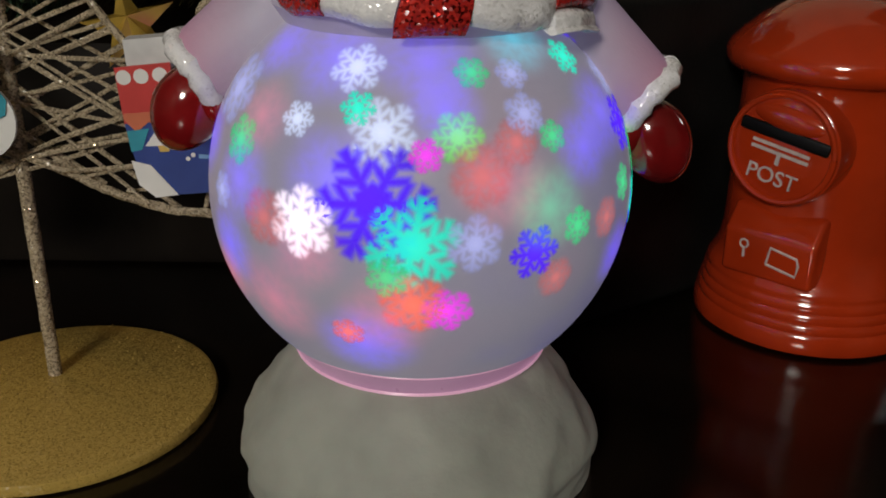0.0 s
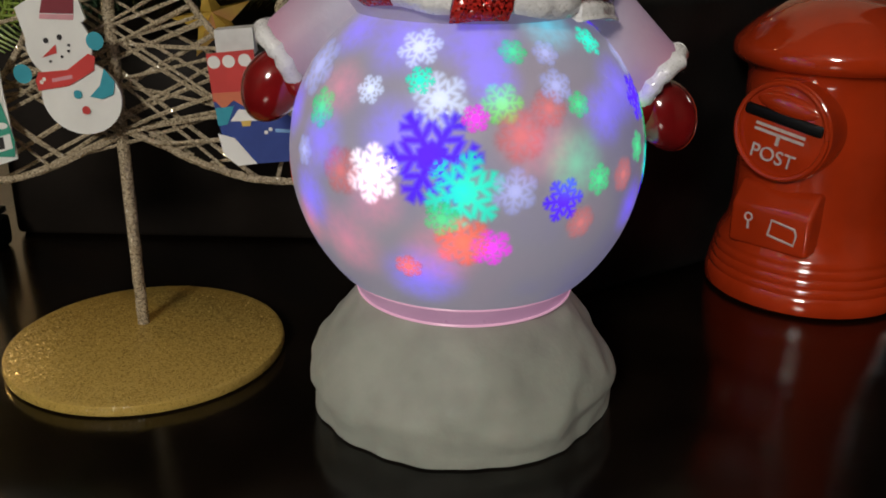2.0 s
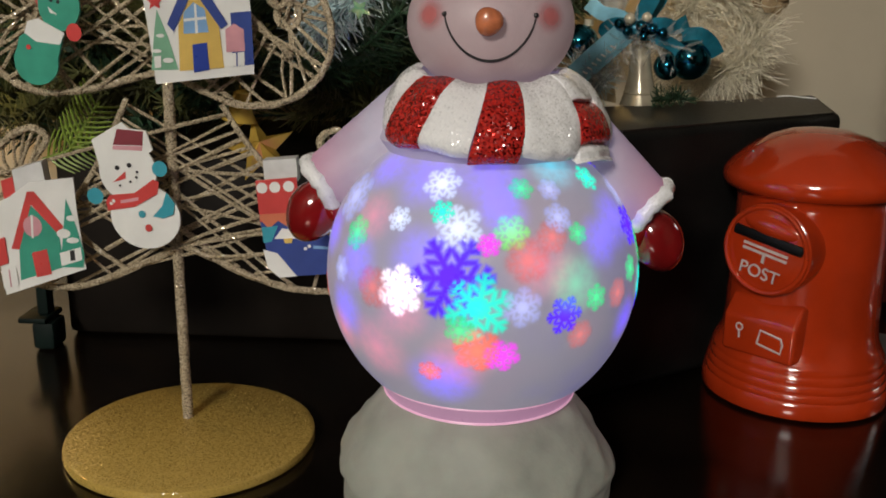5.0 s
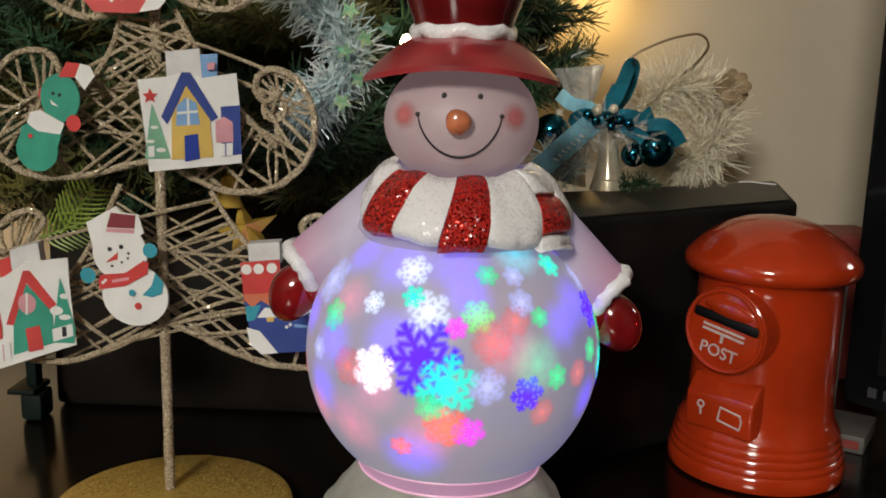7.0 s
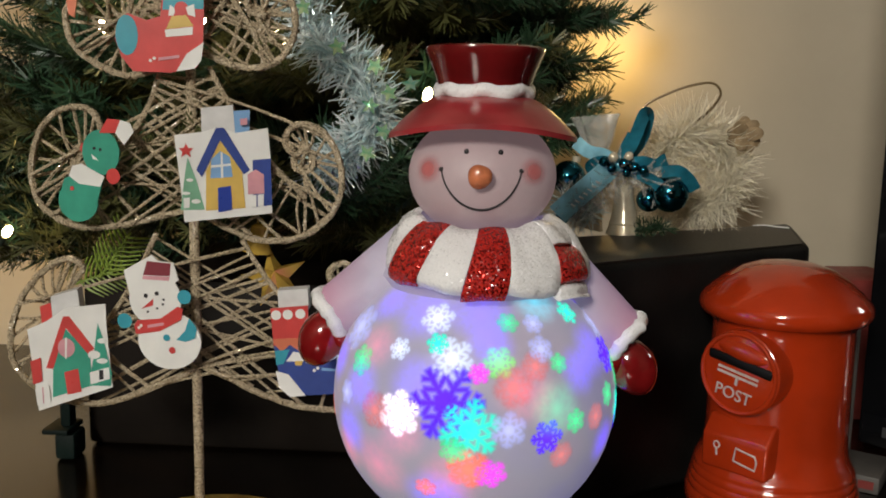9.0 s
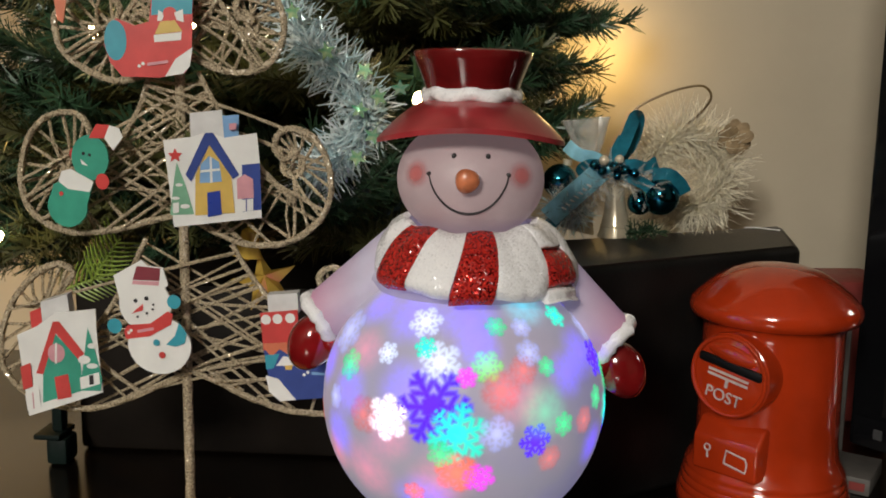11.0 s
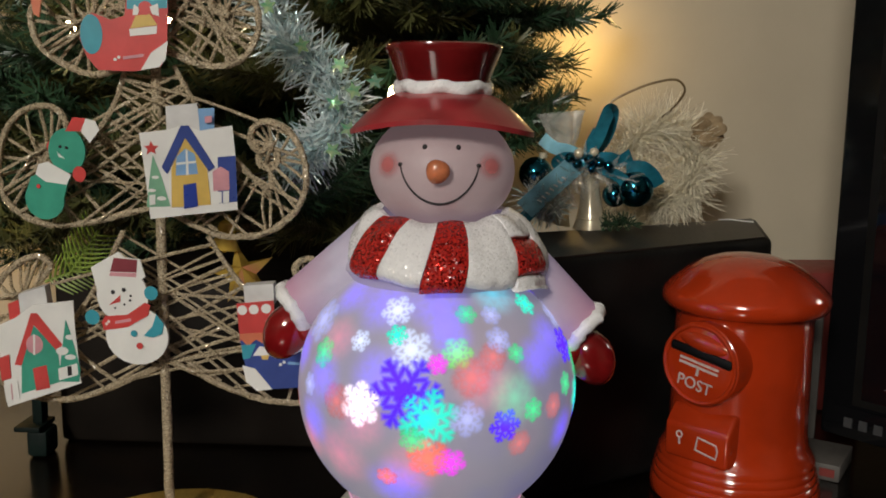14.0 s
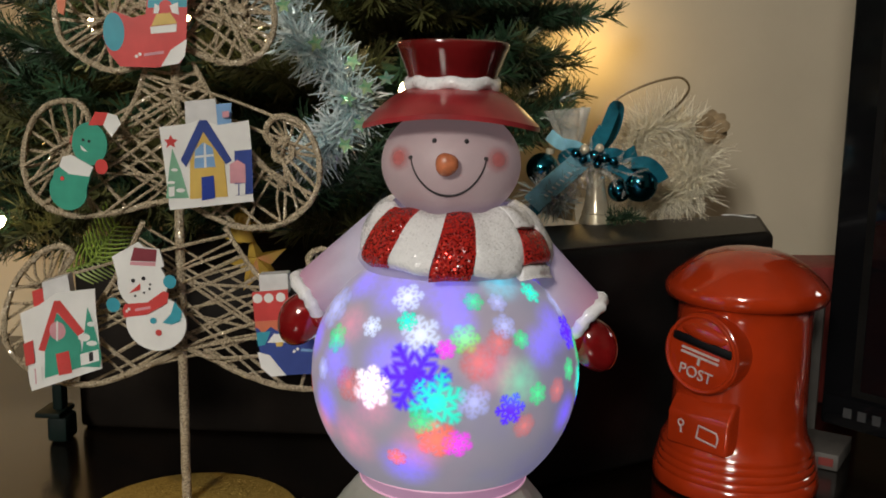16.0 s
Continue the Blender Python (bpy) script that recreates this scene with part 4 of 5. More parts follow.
# ---- printed card ornaments clipped to the wire tree ----
LOOK = {
    "blue_house": ("printed card house with blue roof and yellow front", "blue_house"),
    "snowman_print": ("printed white card snowman with red scarf", ""),
    "green_house": ("printed green card house with red roof", ""),
    "green_elf": ("printed green card bird in a red cap", ""),
    "red_stocking": ("printed red card stocking with teal heel", ""),
    "blue_stocking": ("printed navy card stocking with red top", ""),
    "candy_print": ("orange printed card scrap", ""),
}
TURN = {"blue_house": 14, "snowman_print": -4, "green_house": 8, "green_elf": -6, "red_stocking": 6, "blue_stocking": 4, "candy_print": 0}
for name, (place, shapes) in CARDS.items():
    card = thing("card_ornament", pose(*place, 0, 0, TURN[name]), LOOK[name][0], "ornament", "card ornaments")
    for n, (colour, layer, points) in enumerate(shapes):
        mat = M["gold_print" if colour == "gold" else colour]
        points = [(x / 1000, z / 1000) for x, z in points]
        if layer < 0:
            part("peg" if colour == "peg" else "back_card", plate(points, 0.0009 + 0.0002 * n, 0.0085 if colour == "peg" else 0.001), mat, card, smooth=False)
        elif layer == 0:
            part("card", plate(points, -0.0004 - 0.00003 * n, 0.0011), mat, card, smooth=False)
        else:
            part("print", plate(points, -0.00055 - 0.00003 * n - 0.00004 * layer, 0.00016), mat, card, smooth=False)

# ---- post box ----
post = thing("post_box_bank", pose(0.1765, 0.123, 0, 0, 0, -44), "glossy red ceramic money box shaped like a pillar post box", "money box")
rings = [(0, 0), (0.0475, 0), (0.0495, 0.0015), (0.0500, 0.004), (0.0495, 0.009)]
for k in range(4):
    z = 0.0105 + 0.0045 * k
    rings += [(0.0484 - 0.0009 * k, z), (0.0488 - 0.0010 * k, z + 0.0012), (0.0487 - 0.0010 * k, z + 0.0028), (0.0480 - 0.0010 * k, z + 0.004)]
rings += [(0.0435, 0.031), (0.0412, 0.036), (0.0402, 0.045), (0.0398, 0.08), (0.0395, 0.108), (0.0400, 0.112), (0.0412, 0.1145)]
body = part("body", lathe(rings + [(0, 0.1145)], 80), M["post"], post)
part("cap", lathe([(0, 0.1147), (0.0425, 0.1147), (0.0465, 0.1165), (0.0480, 0.1195), (0.0480, 0.1232), (0.0465, 0.1262), (0.0418, 0.1310), (0.0345, 0.1372), (0.0250, 0.1430), (0.0150, 0.1462), (0.006, 0.1472), (0, 0.1474)], 80), M["post"], post, "domed glossy red cap")
PRINT_LEAN = 9.0
drum = lathe([(0, 0), (0.0225, 0), (0.0240, 0.0012), (0.0244, 0.004), (0.0244, 0.022), (0, 0.022)][::1], 64)
bmesh.ops.transform(drum, matrix=Matrix.Translation((0, -0.0465, 0.0885)) @ pose(0, 0, 0, -90, 0, 0), verts=drum.verts)
part("roundel", drum, M["post"], body, "raised round letter plate")
part("rim", tube([(0.0222 * math.cos(2 * math.pi * k / 48), -0.0468, 0.0885 + 0.0222 * math.sin(2 * math.pi * k / 48)) for k in range(49)], 0.0014, 8), M["post"], body)
part("slot", box(-0.0195, -0.0476, 0.0034, 0.0195, -0.0462, 0.0086, 0.0012), M["black"], body, "dark letter slot", at=pose(0, 0, 0.0885, 0, PRINT_LEAN, 0))
part("lip", ball((0, -0.0452, 0.0125), (0.0165, 0.0036, 0.0055), 32, 20), M["post"], body, "bulging lip over the letter slot", at=pose(0, 0, 0.0885, 0, PRINT_LEAN, 0))
for x0, z0, x1, z1 in ((-0.0125, 0.0885, 0.0125, 0.0898), (-0.0125, 0.0858, 0.0125, 0.0871), (-0.0008, 0.0815, 0.0008, 0.0860)):
    part("painted_bar", box(x0, -0.0473, z0 - 0.0885, x1, -0.0466, z1 - 0.0885), M["post_white"], body, smooth=False, at=pose(0, 0, 0.0885, 0, PRINT_LEAN, 0))


def lettering(name, text, size, mat, parent, m, depth=0.0003):
    curve = bpy.data.curves.new(name, "FONT")
    curve.body, curve.size, curve.extrude, curve.align_x = text, size, depth, "CENTER"
    holder = new("lettering_form", curve)
    me = bpy.data.meshes.new_from_object(holder.evaluated_get(bpy.context.evaluated_depsgraph_get()))
    bpy.data.objects.remove(holder)
    me.materials.clear()
    me.materials.append(mat)
    ob = new(name, me)
    ob.parent = parent
    ob.matrix_basis = m
    return ob


lettering("lettering", "POST", 0.0095, M["post_white"], body, pose(0, 0, 0.0885, 0, PRINT_LEAN, 0) @ pose(-0.0005, -0.0470, -0.0155, 90, 0, 0))
bm = bmesh.new()
ends = []
for x in (-0.0205, 0.0205):
    ends.append([bm.verts.new((x, y, z)) for y, z in ((-0.030, 0.030), (-0.0462, 0.030), (-0.0462, 0.050), (-0.0385, 0.0605), (-0.030, 0.0605))])
for k in range(5):
    j = (k + 1) % 5
    bm.faces.new((ends[0][k], ends[0][j], ends[1][j], ends[1][k]))
bm.faces.new(ends[0])
bm.faces.new(ends[1][::-1])
bmesh.ops.bevel(bm, geom=bm.edges[:], offset=0.0022, segments=3, profile=0.5, affect="EDGES")
part("collection_door", bm, M["post"], body, "raised collection door")
outline = [(0.001, 0.038), (0.0145, 0.038), (0.0145, 0.043), (0.013, 0.0458), (0.001, 0.0458), (0.001, 0.038)]
part("envelope_mark", tube([(x, -0.0464, z - 0.042) for x, z in outline], 0.0006, 6), M["post_white"], body, at=pose(0, 0, 0.042, 0, PRINT_LEAN, 0))
mark = [(-0.0105 + 0.0019 * math.cos(a / 8 * 2 * math.pi), -0.0464, 0.0445 + 0.0019 * math.sin(a / 8 * 2 * math.pi)) for a in range(9)]
part("key_mark", tube(mark, 0.0005, 6), M["post_white"], body)
part("key_mark", tube([(-0.0105, -0.0464, 0.0428), (-0.0102, -0.0464, 0.0385)], 0.0006, 6), M["post_white"], body)

# ---- black speaker box ----
speaker = thing("speaker_box", pose(0, 0, 0), "matt black box with softly rounded edges", "speaker")
bm = bmesh.new()
foot = [(0.034, 0.077), (0.2135, 0.2005), (0.2325, 0.306), (0.042, 0.1925)]
lo, hi = [bm.verts.new((x, y, 0.0)) for x, y in foot], [bm.verts.new((x, y, 0.1460)) for x, y in foot]
bm.faces.new(lo[::-1])
bm.faces.new(hi)
for k in range(4):
    bm.faces.new((lo[k], lo[(k + 1) % 4], hi[(k + 1) % 4], hi[k]))
bmesh.ops.bevel(bm, geom=bm.edges[:], offset=0.006, segments=4, profile=0.5, affect="EDGES")
part("case", bm, M["black"], speaker)
# Thin sheet added over the top; its lighter black paints in the light there.
bm = bmesh.new()
mid = Vector((sum(x for x, y in foot) / 4, sum(y for x, y in foot) / 4))
rings = [[bm.verts.new((mid.x + 0.93 * (x - mid.x), mid.y + 0.93 * (y - mid.y), z)) for x, y in foot] for z in (0.1455, 0.1463)]
bm.faces.new(rings[0][::-1])
bm.faces.new(rings[1])
for k in range(4):
    bm.faces.new((rings[0][k], rings[0][(k + 1) % 4], rings[1][(k + 1) % 4], rings[1][k]))
part("top_panel", bm, M["lit_black_top"], speaker, "lighter black sheet imitating light on the box top", smooth=False)
thread = thing("white_thread", pose(0.208, 0.276, 0.1463), "short white thread lying on the black box", "thread")
part("strand", tube(smooth_path([(-0.012, 0.004, 0.0006), (-0.004, 0.001, 0.0014), (0.004, -0.003, 0.001), (0.012, -0.004, 0.0006)], 5), 0.0005, 5), M["paper"], thread)

# ---- shade box and tree foot at the back ----
# Dark block added to stand in for the shade beneath the tree.
shade_block = thing("shade_box", pose(-0.145, 0.245, 0), "dark brown box added as shade beneath the Christmas tree", "box")
part("case", box(-0.118, -0.075, 0, 0.120, 0.10, 0.115, 0.004), M["dark_wood"], shade_block)
foot_thing = thing("tree_foot", pose(-0.272, 0.148, 0), "dark green plastic Christmas tree foot", "tree foot")
part("base", box(0.000, -0.009, 0, 0.014, 0.010, 0.018, 0.003), M["dark_green"], foot_thing)
part("ledge", box(-0.006, -0.012, 0.018, 0.011, 0.012, 0.0215, 0.0008), M["dark_green"], foot_thing)
part("stem", box(0.003, -0.005, 0.0215, 0.010, 0.005, 0.075, 0.0015), M["dark_green"], foot_thing)

# ---- television ----
tv = thing("television", pose(0.252, 0.196, 0, 0, 0, -46), "black flat television with a glossy dark screen", "television")
part("frame", box(0, 0, 0.014, 0.62, 0.028, 0.40, 0.003), M["bezel"], tv)
part("screen_gap", box(0.0215, -0.0006, 0.038, 0.5985, 0.004, 0.387), M["black"], tv, "matt black groove round the screen", smooth=False)
part("screen", box(0.0275, -0.0014, 0.043, 0.5925, 0.004, 0.382), M["screen"], tv, "dark glass screen, switched off", smooth=False)
part("lower_strip", box(0.004, -0.0025, 0.0155, 0.616, 0.002, 0.036, 0.001), M["bezel"], tv)
part("stand", box(0.2, -0.04, 0, 0.42, 0.09, 0.006, 0.002), M["bezel"], tv)
part("neck", box(0.28, 0.006, 0.006, 0.34, 0.022, 0.02, 0.002), M["bezel"], tv)
for k in range(5):
    part("maker_mark", box(0.018 + 0.0100 * k, -0.0032, 0.023, 0.0235 + 0.0100 * k, -0.0024, 0.0295), M["grey_print"], tv, smooth=False)

# ---- cartons between the post box and the television ----
carton = thing("red_carton", pose(0.262, 0.31, 0, 0, 0, 8), "dull red carton standing against the wall", "carton")
part("case", box(-0.05, -0.03, 0, 0.05, 0.03, 0.108, 0.0015), M["red_box"], carton)
carton = thing("dimmed_white_carton", pose(0.2475, 0.238, 0, 0, 0, -20), "off-white carton standing behind the post box", "carton")
part("case", box(-0.016, -0.015, 0, 0.016, 0.015, 0.095, 0.001), M["dimmed_white_box"], carton)
pack = thing("flat_package", pose(0.240, 0.168, 0, 0, 0, -30), "white package with dull red and dark print lying flat", "package")
part("case", box(-0.024, -0.022, 0, 0.020, 0.022, 0.011, 0.001), M["dimmed_white_box"], pack)
for k, colour in enumerate(("red_box", "black", "red_box")):
    part("print", box(-0.022 + 0.015 * k, -0.0228, 0.003, -0.013 + 0.015 * k, -0.0218, 0.008), M[colour], pack, smooth=False)


# ---- Christmas tree ----
def ribbon_into(bm, a, b, width, side):
    w = side.normalized() * width / 2
    bm.faces.new([bm.verts.new(p) for p in (a - w, a + w, b + w * 0.5, b - w * 0.5)])


def any_way():
    v = Vector((random.gauss(0, 1), random.gauss(0, 1), random.gauss(0, 1)))
    return v.normalized()


TRUNK = Vector((-0.10, 0.315, 0))
fir = thing("christmas_tree", pose(*TRUNK), "artificial green Christmas tree with olive-tipped needles", "tree")
part("trunk", tube([(0, 0, 0.113 + 0.06 * k) for k in range(10)], [0.009 - 0.0007 * k for k in range(10)], 10), M["bark"], fir)


def branch(start, way, length, lift, olive):
    bm = bmesh.new()
    def limb(p, d, reach, n_rows, droop):
        path = []
        q, v = Vector(p), Vector(d).normalized()
        for _ in range(7):
            path.append(q.copy())
            q = q + v * reach / 6
            v = (v + Vector((0, 0, droop / 6)) + 0.06 * any_way()).normalized()
        tube_into(bm, path, [0.0012 - 0.0001 * k for k in range(7)], 4)
        for k in range(n_rows):
            f = k / n_rows * 5.999
            n = int(f)
            at_ = path[n].lerp(path[n + 1], f - n)
            ahead = (path[n + 1] - path[n]).normalized()
            for _ in range(3):
                out = any_way()
                out = (out - ahead * out.dot(ahead)).normalized()
                tip = at_ + (out * 0.8 + ahead * 0.65).normalized() * random.uniform(0.010, 0.019)
                ribbon_into(bm, at_, tip, 0.0013, out.cross(ahead))
        return path
    main = limb(start, way, length, int(length * 700), lift)
    for k in range(2, 6):
        for s in (-1, 1):
            d = (main[k] - main[k - 1]).normalized()
            across = d.cross(Vector((0, 0, 1))).normalized() * s
            limb(main[k], d * 0.7 + across * 0.75 + Vector((0, 0, random.uniform(-0.2, 0.3))), length * random.uniform(0.22, 0.4), 38, 0.2)
    part("branch", bm, M["needle_tip" if olive else "needle"], fir, smooth=False)


for n in range(165):
    z = 0.125 + 0.42 * (n / 165) ** 1.15
    azimuth = random.uniform(-195, 15) if n % 3 else random.uniform(-195, -110)
    way = Vector((math.cos(radians(azimuth)), math.sin(radians(azimuth)) * 0.9, random.uniform(-0.05, 0.3)))
    reach = (0.215 - 0.16 * (z - 0.13) / 0.5) * random.uniform(0.75, 1.08)
    if way.x < -0.3:
        reach *= 1.35
    if way.x > 0.2 and z < 0.215:
        reach *= 0.4
    end = TRUNK + Vector((0, 0, z)) + way.normalized() * reach
    if end.y < 0.085:
        reach *= (TRUNK.y - 0.085) / max(0.02, TRUNK.y - end.y)
    if end.y > 0.39:
        reach = 0.05
    branch(Vector((0, 0, z)), way, reach, random.uniform(-0.4, 0.2), random.random() < 0.36)

# branches that spread sideways beyond the wire tree
for n in range(34):
    z = 0.15 + 0.34 * n / 34
    end = Vector((random.uniform(-0.46, -0.24), random.uniform(0.16, 0.34), z + random.uniform(-0.02, 0.03)))
    root = Vector((0, 0, z - 0.02))
    way = end - TRUNK - root
    branch(root, way, way.length, -0.1, random.random() < 0.3)

# long branches that reach past the hat towards the bells
for x, y, z, olive in ((0.094, 0.29, 0.300, 0), (0.098, 0.285, 0.316, 1), (0.084, 0.29, 0.290, 0), (0.080, 0.28, 0.232, 0), (0.076, 0.275, 0.219, 1), (0.066, 0.27, 0.206, 0), (0.054, 0.26, 0.248, 0), (0.056, 0.265, 0.228, 0), (0.050, 0.255, 0.270, 1), (0.060, 0.28, 0.282, 0)):
    root = Vector((0, 0, z - 0.025))
    way = Vector((x, y, z)) - TRUNK - root
    branch(root, way, way.length * 0.97, 0.0, olive)

# lime plastic sprigs
for place, turn in (((-0.214, 0.085, 0.132), 35), ((-0.235, 0.10, 0.125), 70)):
    sprig = thing("lime_sprig", pose(*place, 0, turn, 0), "shiny lime green plastic fir sprig among the branches", "sprig")
    part("stem", tube([(0, 0, 0), (0, 0.001, 0.016), (0, 0, 0.032)], 0.0009, 6), M["sprig"], sprig)
    for k in range(9):
        for s in (-1, 1):
            part("leaf", tube([(0, 0, 0.003 + 0.0032 * k), (s * 0.006, -0.001, 0.007 + 0.0032 * k), (s * 0.0125, -0.001, 0.0135 + 0.0030 * k)], [0.0006, 0.0008, 0.0004], 5), M["sprig"], sprig)


# ---- tinsel ----
def tinsel(name, path, count, reach, mat, label, category, width=0.0009):
    base = Vector(path[0])
    ob = thing(name, pose(*base), label, category)
    path = [Vector(p) - base for p in smooth_path(path, 8)]
    part("core", tube(path, 0.0008, 5), mat, ob)
    bm = bmesh.new()
    for k in range(count):
        f = random.random() * (len(path) - 1.001)
        n = int(f)
        p = path[n].lerp(path[n + 1], f - n)
        out = any_way()
        tip = p + out * reach * random.uniform(0.55, 1.1)
        middle = p.lerp(tip, 0.55) + any_way() * reach * 0.08
        side = out.cross(any_way())
        ribbon_into(bm, p, middle, width, side)
        ribbon_into(bm, middle, tip, width, side + any_way() * 0.4)
    tagged(part("fringe", bm, mat, ob, smooth=False), kind="stuff")
    return ob


tinsel("tinsel_garland", [(-0.118, 0.125, 0.315), (-0.098, 0.112, 0.270), (-0.076, 0.107, 0.252), (-0.060, 0.105, 0.226), (-0.075, 0.106, 0.205), (-0.095, 0.115, 0.192)], 1900, 0.023, M["tinsel"], "silver iridescent tinsel garland hung on the tree", "garland", 0.0013)
STARS = [(-0.081, 0.092, 0.262, 10), (-0.060, 0.092, 0.252, 40), (-0.052, 0.090, 0.238, 15), (-0.062, 0.088, 0.231, 60), (-0.041, 0.095, 0.243, 80), (-0.064, 0.09, 0.205, 30), (-0.10, 0.095, 0.283, 5), (-0.055, 0.09, 0.217, 50)]
for x, y, z, turn in STARS:
    sequin = thing("star_sequin", pose(x, y, z, turn * 0.4, 0, turn * 0.5 - 20), "shiny green-gold star sequin on the tinsel", "sequin", "star sequins")
    part("foil", plate(star(0, 0, 0.0056, 0.45, 90 + turn), 0, 0.0004), M["sequin"], sequin, smooth=False)

# ---- gold star ornament ----
gold_star = thing("gold_star", pose(-0.1125, 0.078, 0.137, -38, -6, 14), "polished gold faceted star hanging in the tree", "ornament")
bm = bmesh.new()
rim = [bm.verts.new((x, 0, z)) for x, z in star(0, 0, 0.0190, 0.40, 96)]
for y in (-0.007, 0.007):
    c = bm.verts.new((0, y, 0))
    for k in range(10):
        bm.faces.new((rim[k], rim[(k + 1) % 10], c) if y > 0 else (rim[(k + 1) % 10], rim[k], c))
part("star_body", bm, M["gold"], gold_star, smooth=False)
part("loop", tube([(0.002 * math.cos(a / 2), 0, 0.0252 + 0.002 * math.sin(a / 2)) for a in range(13)], 0.0004, 5), M["gold"], gold_star)
gold_bell = thing("gold_bell", pose(-0.124, 0.084, 0.150, 0, 8, 0), "small polished gold bell hanging above the star", "ornament")
part("shell", lathe([(0, 0.0155), (0.0025, 0.0155), (0.0045, 0.0140), (0.0052, 0.0100), (0.0060, 0.0050), (0.0082, 0.0010), (0.0090, 0.0), (0.0082, 0.0004), (0.0050, 0.0060), (0, 0.0120)], 32), M["gold"], gold_bell)
part("loop", tube([(0.0016 * math.cos(a / 2), 0, 0.0170 + 0.0016 * math.sin(a / 2)) for a in range(13)], 0.0004, 5), M["gold"], gold_bell)
part("clapper", ball((0, 0, -0.0005), (0.0022, 0.0022, 0.0022), 14, 10), M["gold"], gold_bell)

# ---- fairy lights ----
string = thing("fairy_light_string", pose(-0.10, 0.2, 0.2), "string of tiny lit warm white fairy lights wound through the tree", "fairy lights")
# The first bulb is added out of view, the last hidden behind the head.
BULBS = [(-0.480, 0.290, 0.155), (-0.289, 0.125, 0.148), (-0.225, 0.13, 0.27), (-0.1555, 0.096, 0.273), (-0.0348, 0.125, 0.2345), (0.026, 0.352, 0.222)]
start = Vector((-0.10, 0.2, 0.2))
way_points = []
for p in BULBS:
    way_points += [Vector(p) - start + Vector((0, 0.004, -0.007)), Vector(p) - start + Vector((0.03, 0.05, 0.01))]
part("cord", tube(smooth_path(way_points[:-1], 6), 0.0007, 5), M["cord"], string, "thin dark green cord")
for p in BULBS:
    at_ = pose(*(Vector(p) - start), random.uniform(-40, 40), random.uniform(-40, 40), 0)
    bulb = part("bulb", lathe([(0, 0), (0.0022, 0.0004), (0.0027, 0.003), (0.0022, 0.0062), (0, 0.0082)], 14), M["bulb"], string, "glowing warm bulb", at=at_)
    part("socket", lathe([(0, -0.008), (0.0017, -0.008), (0.0020, -0.001), (0, -0.0002)], 12), M["cord"], bulb)

# ---- bell decoration on the black box ----
deco = thing("bell_decoration", pose(0.089, 0.222, 0.1462), "silver bell with teal ribbon bow and shiny teal baubles", "decoration")
BELL = [(0, 0.041), (0.003, 0.041), (0.0052, 0.039), (0.0062, 0.030), (0.0075, 0.018), (0.0100, 0.007), (0.0128, 0.0), (0.0121, 0.0005), (0.009, 0.006), (0.0056, 0.024), (0, 0.036)]
part("bell", lathe(BELL, 40, None, pose(0.006, 0.000, 0.0005, 0, -3, 0)), M["silver"], deco, "champagne silver bell")
part("bell_band", tube([(0.006 + 0.0103 * math.cos(radians(10 * k)), 0.0103 * math.sin(radians(10 * k)), 0.0075) for k in range(37)], 0.0006, 6), M["silver"], deco)
part("bell", lathe(BELL, 40, None, pose(-0.020, 0.010, 0.003, 0, 14, 0)), M["silver"], deco, "silver bell half hidden by film")
for x, y, z, r in ((0.034, -0.006, 0.029, 0.0128), (-0.033, 0.004, 0.037, 0.0118), (0.021, -0.002, 0.024, 0.0085)):
    b_ = part("bauble", ball((x, y, z), (r, r, r), 32, 20), M["teal_ball"], deco, "shiny teal bauble")
    part("cap", lathe([(0, 0), (0.003, 0), (0.003, 0.004), (0, 0.004)], 14, None, pose(x * 0.85, y, z + r * 0.92)), M["silver"], b_)


def ribbon(points, width, mat, label=""):
    path = smooth_path(points, 6)
    bm = bmesh.new()
    rows = []
    for n, p in enumerate(path):
        ahead = (path[min(n + 1, len(path) - 1)] - path[max(n - 1, 0)]).normalized()
        across = ahead.cross(Vector((0, 1, 0.25))).normalized() * width / 2
        rows.append([bm.verts.new(p + o) for o in (-across, -across + Vector((0, 0.0007, 0)), across + Vector((0, 0.0007, 0)), across)])
    for lower, upper in zip(rows, rows[1:]):
        for k in range(4):
            bm.faces.new((lower[k], upper[k], upper[(k + 1) % 4], lower[(k + 1) % 4]))
    bm.faces.new(rows[0])
    bm.faces.new(rows[-1][::-1])
    part("ribbon", bm, mat, deco, label)


ribbon([(-0.002, -0.008, 0.048), (0.006, -0.010, 0.060), (0.011, -0.009, 0.073), (0.015, -0.005, 0.082), (0.018, 0.002, 0.078), (0.014, 0.004, 0.062), (0.002, -0.002, 0.048)], 0.0085, M["ribbon"], "teal satin ribbon loop")
ribbon([(0.000, -0.009, 0.047), (0.002, -0.011, 0.058), (0.007, -0.008, 0.068)], 0.007, M["ribbon"])
ribbon([(-0.004, -0.013, 0.048), (-0.014, -0.019, 0.040), (-0.027, -0.020, 0.028), (-0.041, -0.017, 0.014)], 0.0150, M["pale_ribbon"], "light blue printed ribbon tail")
ribbon([(-0.006, -0.012, 0.047), (-0.018, -0.016, 0.034), (-0.030, -0.015, 0.020), (-0.043, -0.012, 0.005)], 0.009, M["ribbon"], "teal ribbon tail")
ribbon([(0.0, -0.012, 0.047), (0.012, -0.015, 0.042), (0.024, -0.014, 0.036), (0.030, -0.012, 0.028)], 0.008, M["ribbon"])
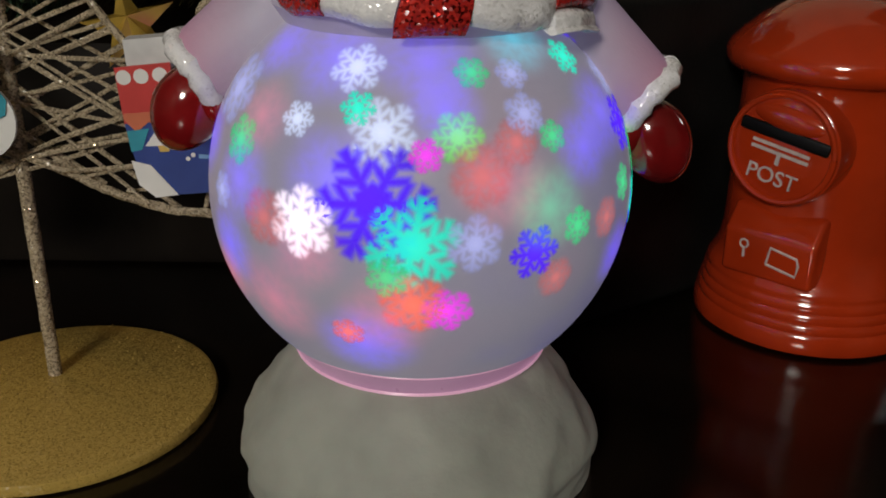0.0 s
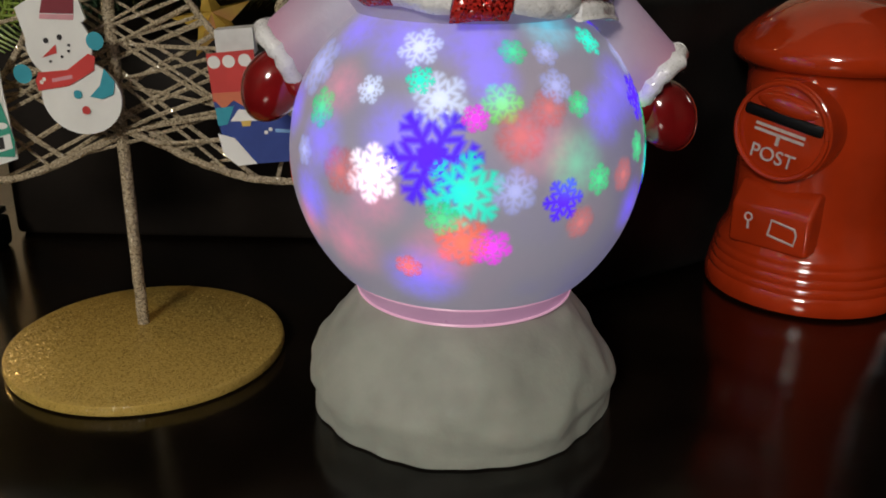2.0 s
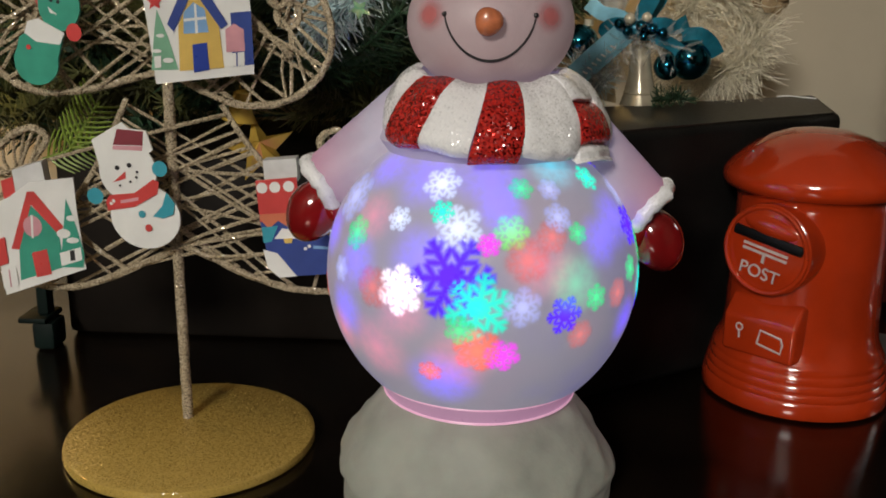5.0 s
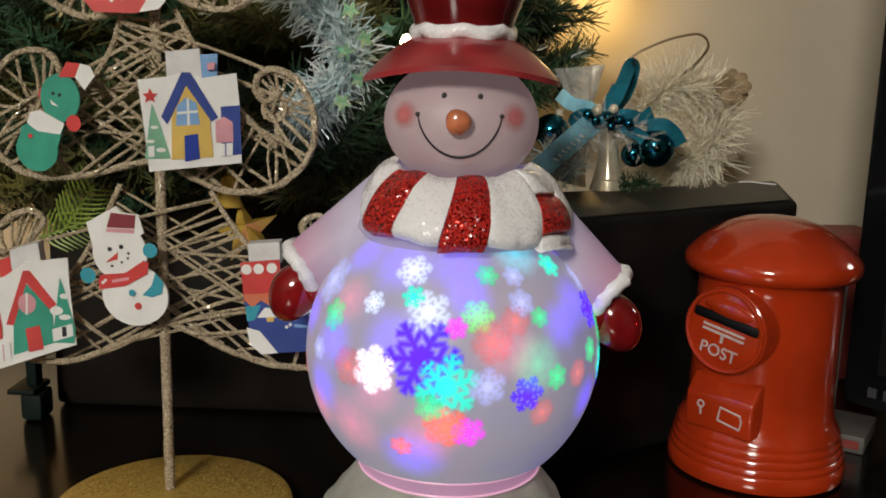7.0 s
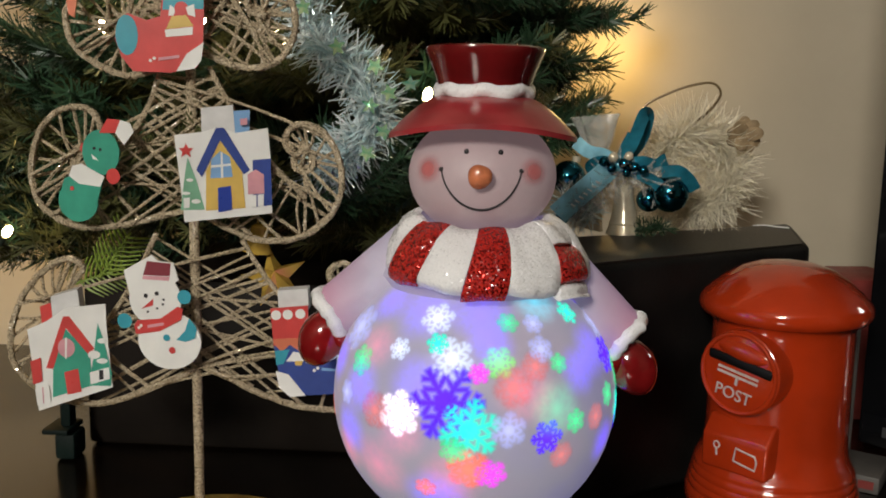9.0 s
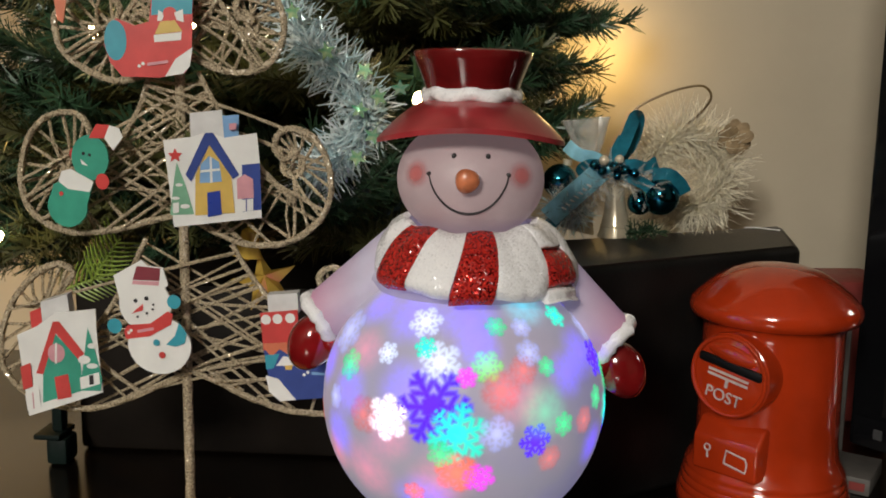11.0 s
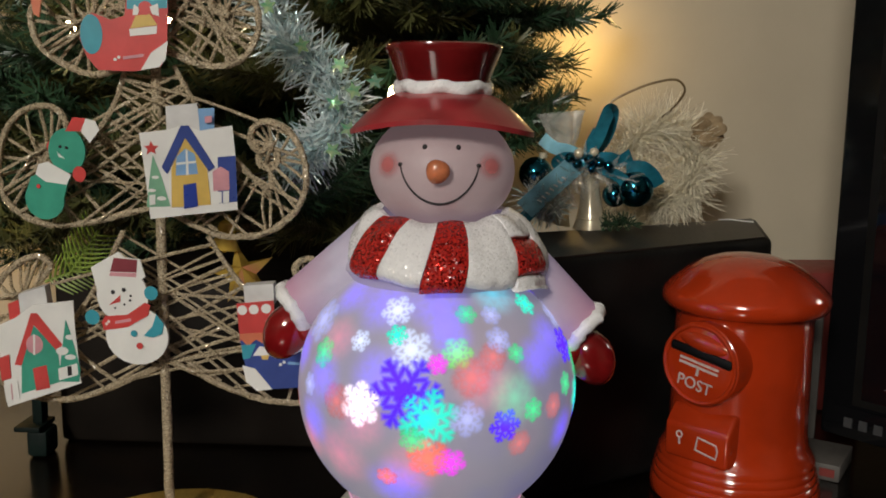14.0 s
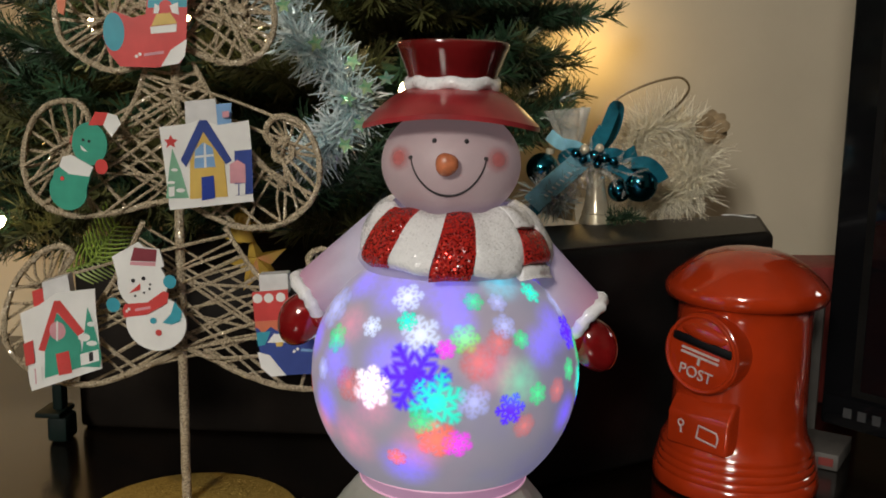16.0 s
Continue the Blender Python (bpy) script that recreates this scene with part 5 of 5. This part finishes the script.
ribbon([(-0.002, -0.010, 0.049), (-0.012, -0.012, 0.054), (-0.022, -0.010, 0.056), (-0.030, -0.006, 0.062)], 0.009, M["pale_ribbon"])
ribbon([(-0.003, -0.014, 0.048), (-0.014, -0.018, 0.050), (-0.020, -0.014, 0.046), (-0.012, -0.012, 0.042), (-0.002, -0.012, 0.046)], 0.008, M["ribbon"], "small teal loop")
ribbon([(0.002, -0.014, 0.048), (0.013, -0.018, 0.050), (0.022, -0.014, 0.048), (0.030, -0.010, 0.052)], 0.009, M["ribbon"])
ribbon([(0.026, -0.016, 0.044), (0.036, -0.018, 0.045), (0.044, -0.014, 0.040), (0.050, -0.010, 0.032)], 0.008, M["ribbon"], "small teal bow tail")
part("knot", ball((-0.001, -0.014, 0.047), (0.006, 0.004, 0.005), 20, 14), M["ribbon"], deco)
for x, z, r, pale in ((-0.012, 0.050, 0.0035, 0), (-0.006, 0.053, 0.0034, 1), (0.001, 0.049, 0.0036, 0), (0.004, 0.054, 0.0030, 1), (0.008, 0.047, 0.0036, 0), (-0.007, 0.046, 0.0032, 0), (0.014, 0.045, 0.0034, 0), (0.003, 0.043, 0.0030, 0)):
    part("bead", ball((x, -0.019, z), (r,) * 3, 16, 12), M["silver" if pale else "teal_ball"], deco, "pearly bead" if pale else "shiny blue bead")
for k in range(7):
    part("printed_mark", box(-0.0016, -0.0004, -0.0005, 0.0016, 0, 0.0005), M["paper"], deco, at=pose(-0.0155 - 0.0026 * k, -0.0215 + 0.0002 * k, 0.0365 - 0.0026 * k, 0, 25, 0), smooth=False)
film = lathe([(0.004, 0.050), (0.009, 0.062), (0.013, 0.076), (0.015, 0.080), (0.0142, 0.080), (0.008, 0.062), (0.003, 0.051)], 36, lambda a, z: 1 + 0.18 * math.sin(7 * a + 60 * z), pose(-0.008, 0.004, 0, 0, -6, 0))
part("film", film, M["cellophane"], deco, "crinkled clear film")
tinsel("film_frill", [(0.050, 0.212, 0.170), (0.066, 0.208, 0.168), (0.080, 0.209, 0.186), (0.098, 0.211, 0.188), (0.114, 0.213, 0.180)], 520, 0.018, M["cellophane"], "frill of crinkled clear film behind the teal bow", "frill", 0.0022)
tinsel("silver_skirt", [(0.052, 0.216, 0.168), (0.062, 0.214, 0.160), (0.072, 0.213, 0.163)], 330, 0.016, M["tinsel"], "silvery shredded film hanging beside the bell", "frill", 0.0010)
tinsel("green_sprig", [(0.100, 0.212, 0.1492), (0.112, 0.215, 0.152), (0.124, 0.220, 0.150)], 150, 0.010, M["needle"], "short dark green fir sprig lying beside the bell", "sprig", 0.0012)
tinsel("white_wreath", [(0.146 + 0.025 * math.cos(radians(a)), 0.258 + 0.006 * math.sin(radians(2 * a)), 0.1885 + 0.026 * math.sin(radians(a))) for a in range(0, 361, 30)], 3600, 0.030, M["white_tinsel"], "fluffy cream white tinsel wreath leaning behind the bells", "wreath", 0.0006)
rose = thing("dried_flower", pose(0.178, 0.252, 0.214), "dull tan dried flower tucked in the white wreath", "flower")
for k in range(9):
    turn = 40 * k
    petal = ball((0, 0, 0.0055), (0.0050, 0.0016, 0.0075), 14, 10)
    part("petal", petal, M["dried"], rose, at=pose(0, -0.001 * (k % 3), 0, 12 * (k % 3), turn, 0))
cord = thing("wreath_hook", pose(0.142, 0.255, 0.222), "thin bronze hanging loop of the wreath", "hook")
part("loop", tube(smooth_path([(-0.036, 0, 0.002), (-0.032, 0, 0.011), (-0.018, 0, 0.019), (-0.002, 0, 0.025), (0.013, 0, 0.027), (0.019, 0, 0.019), (0.010, 0, 0.006), (0.0, 0, -0.002)], 6), 0.0009, 6), M["hook"], cord)
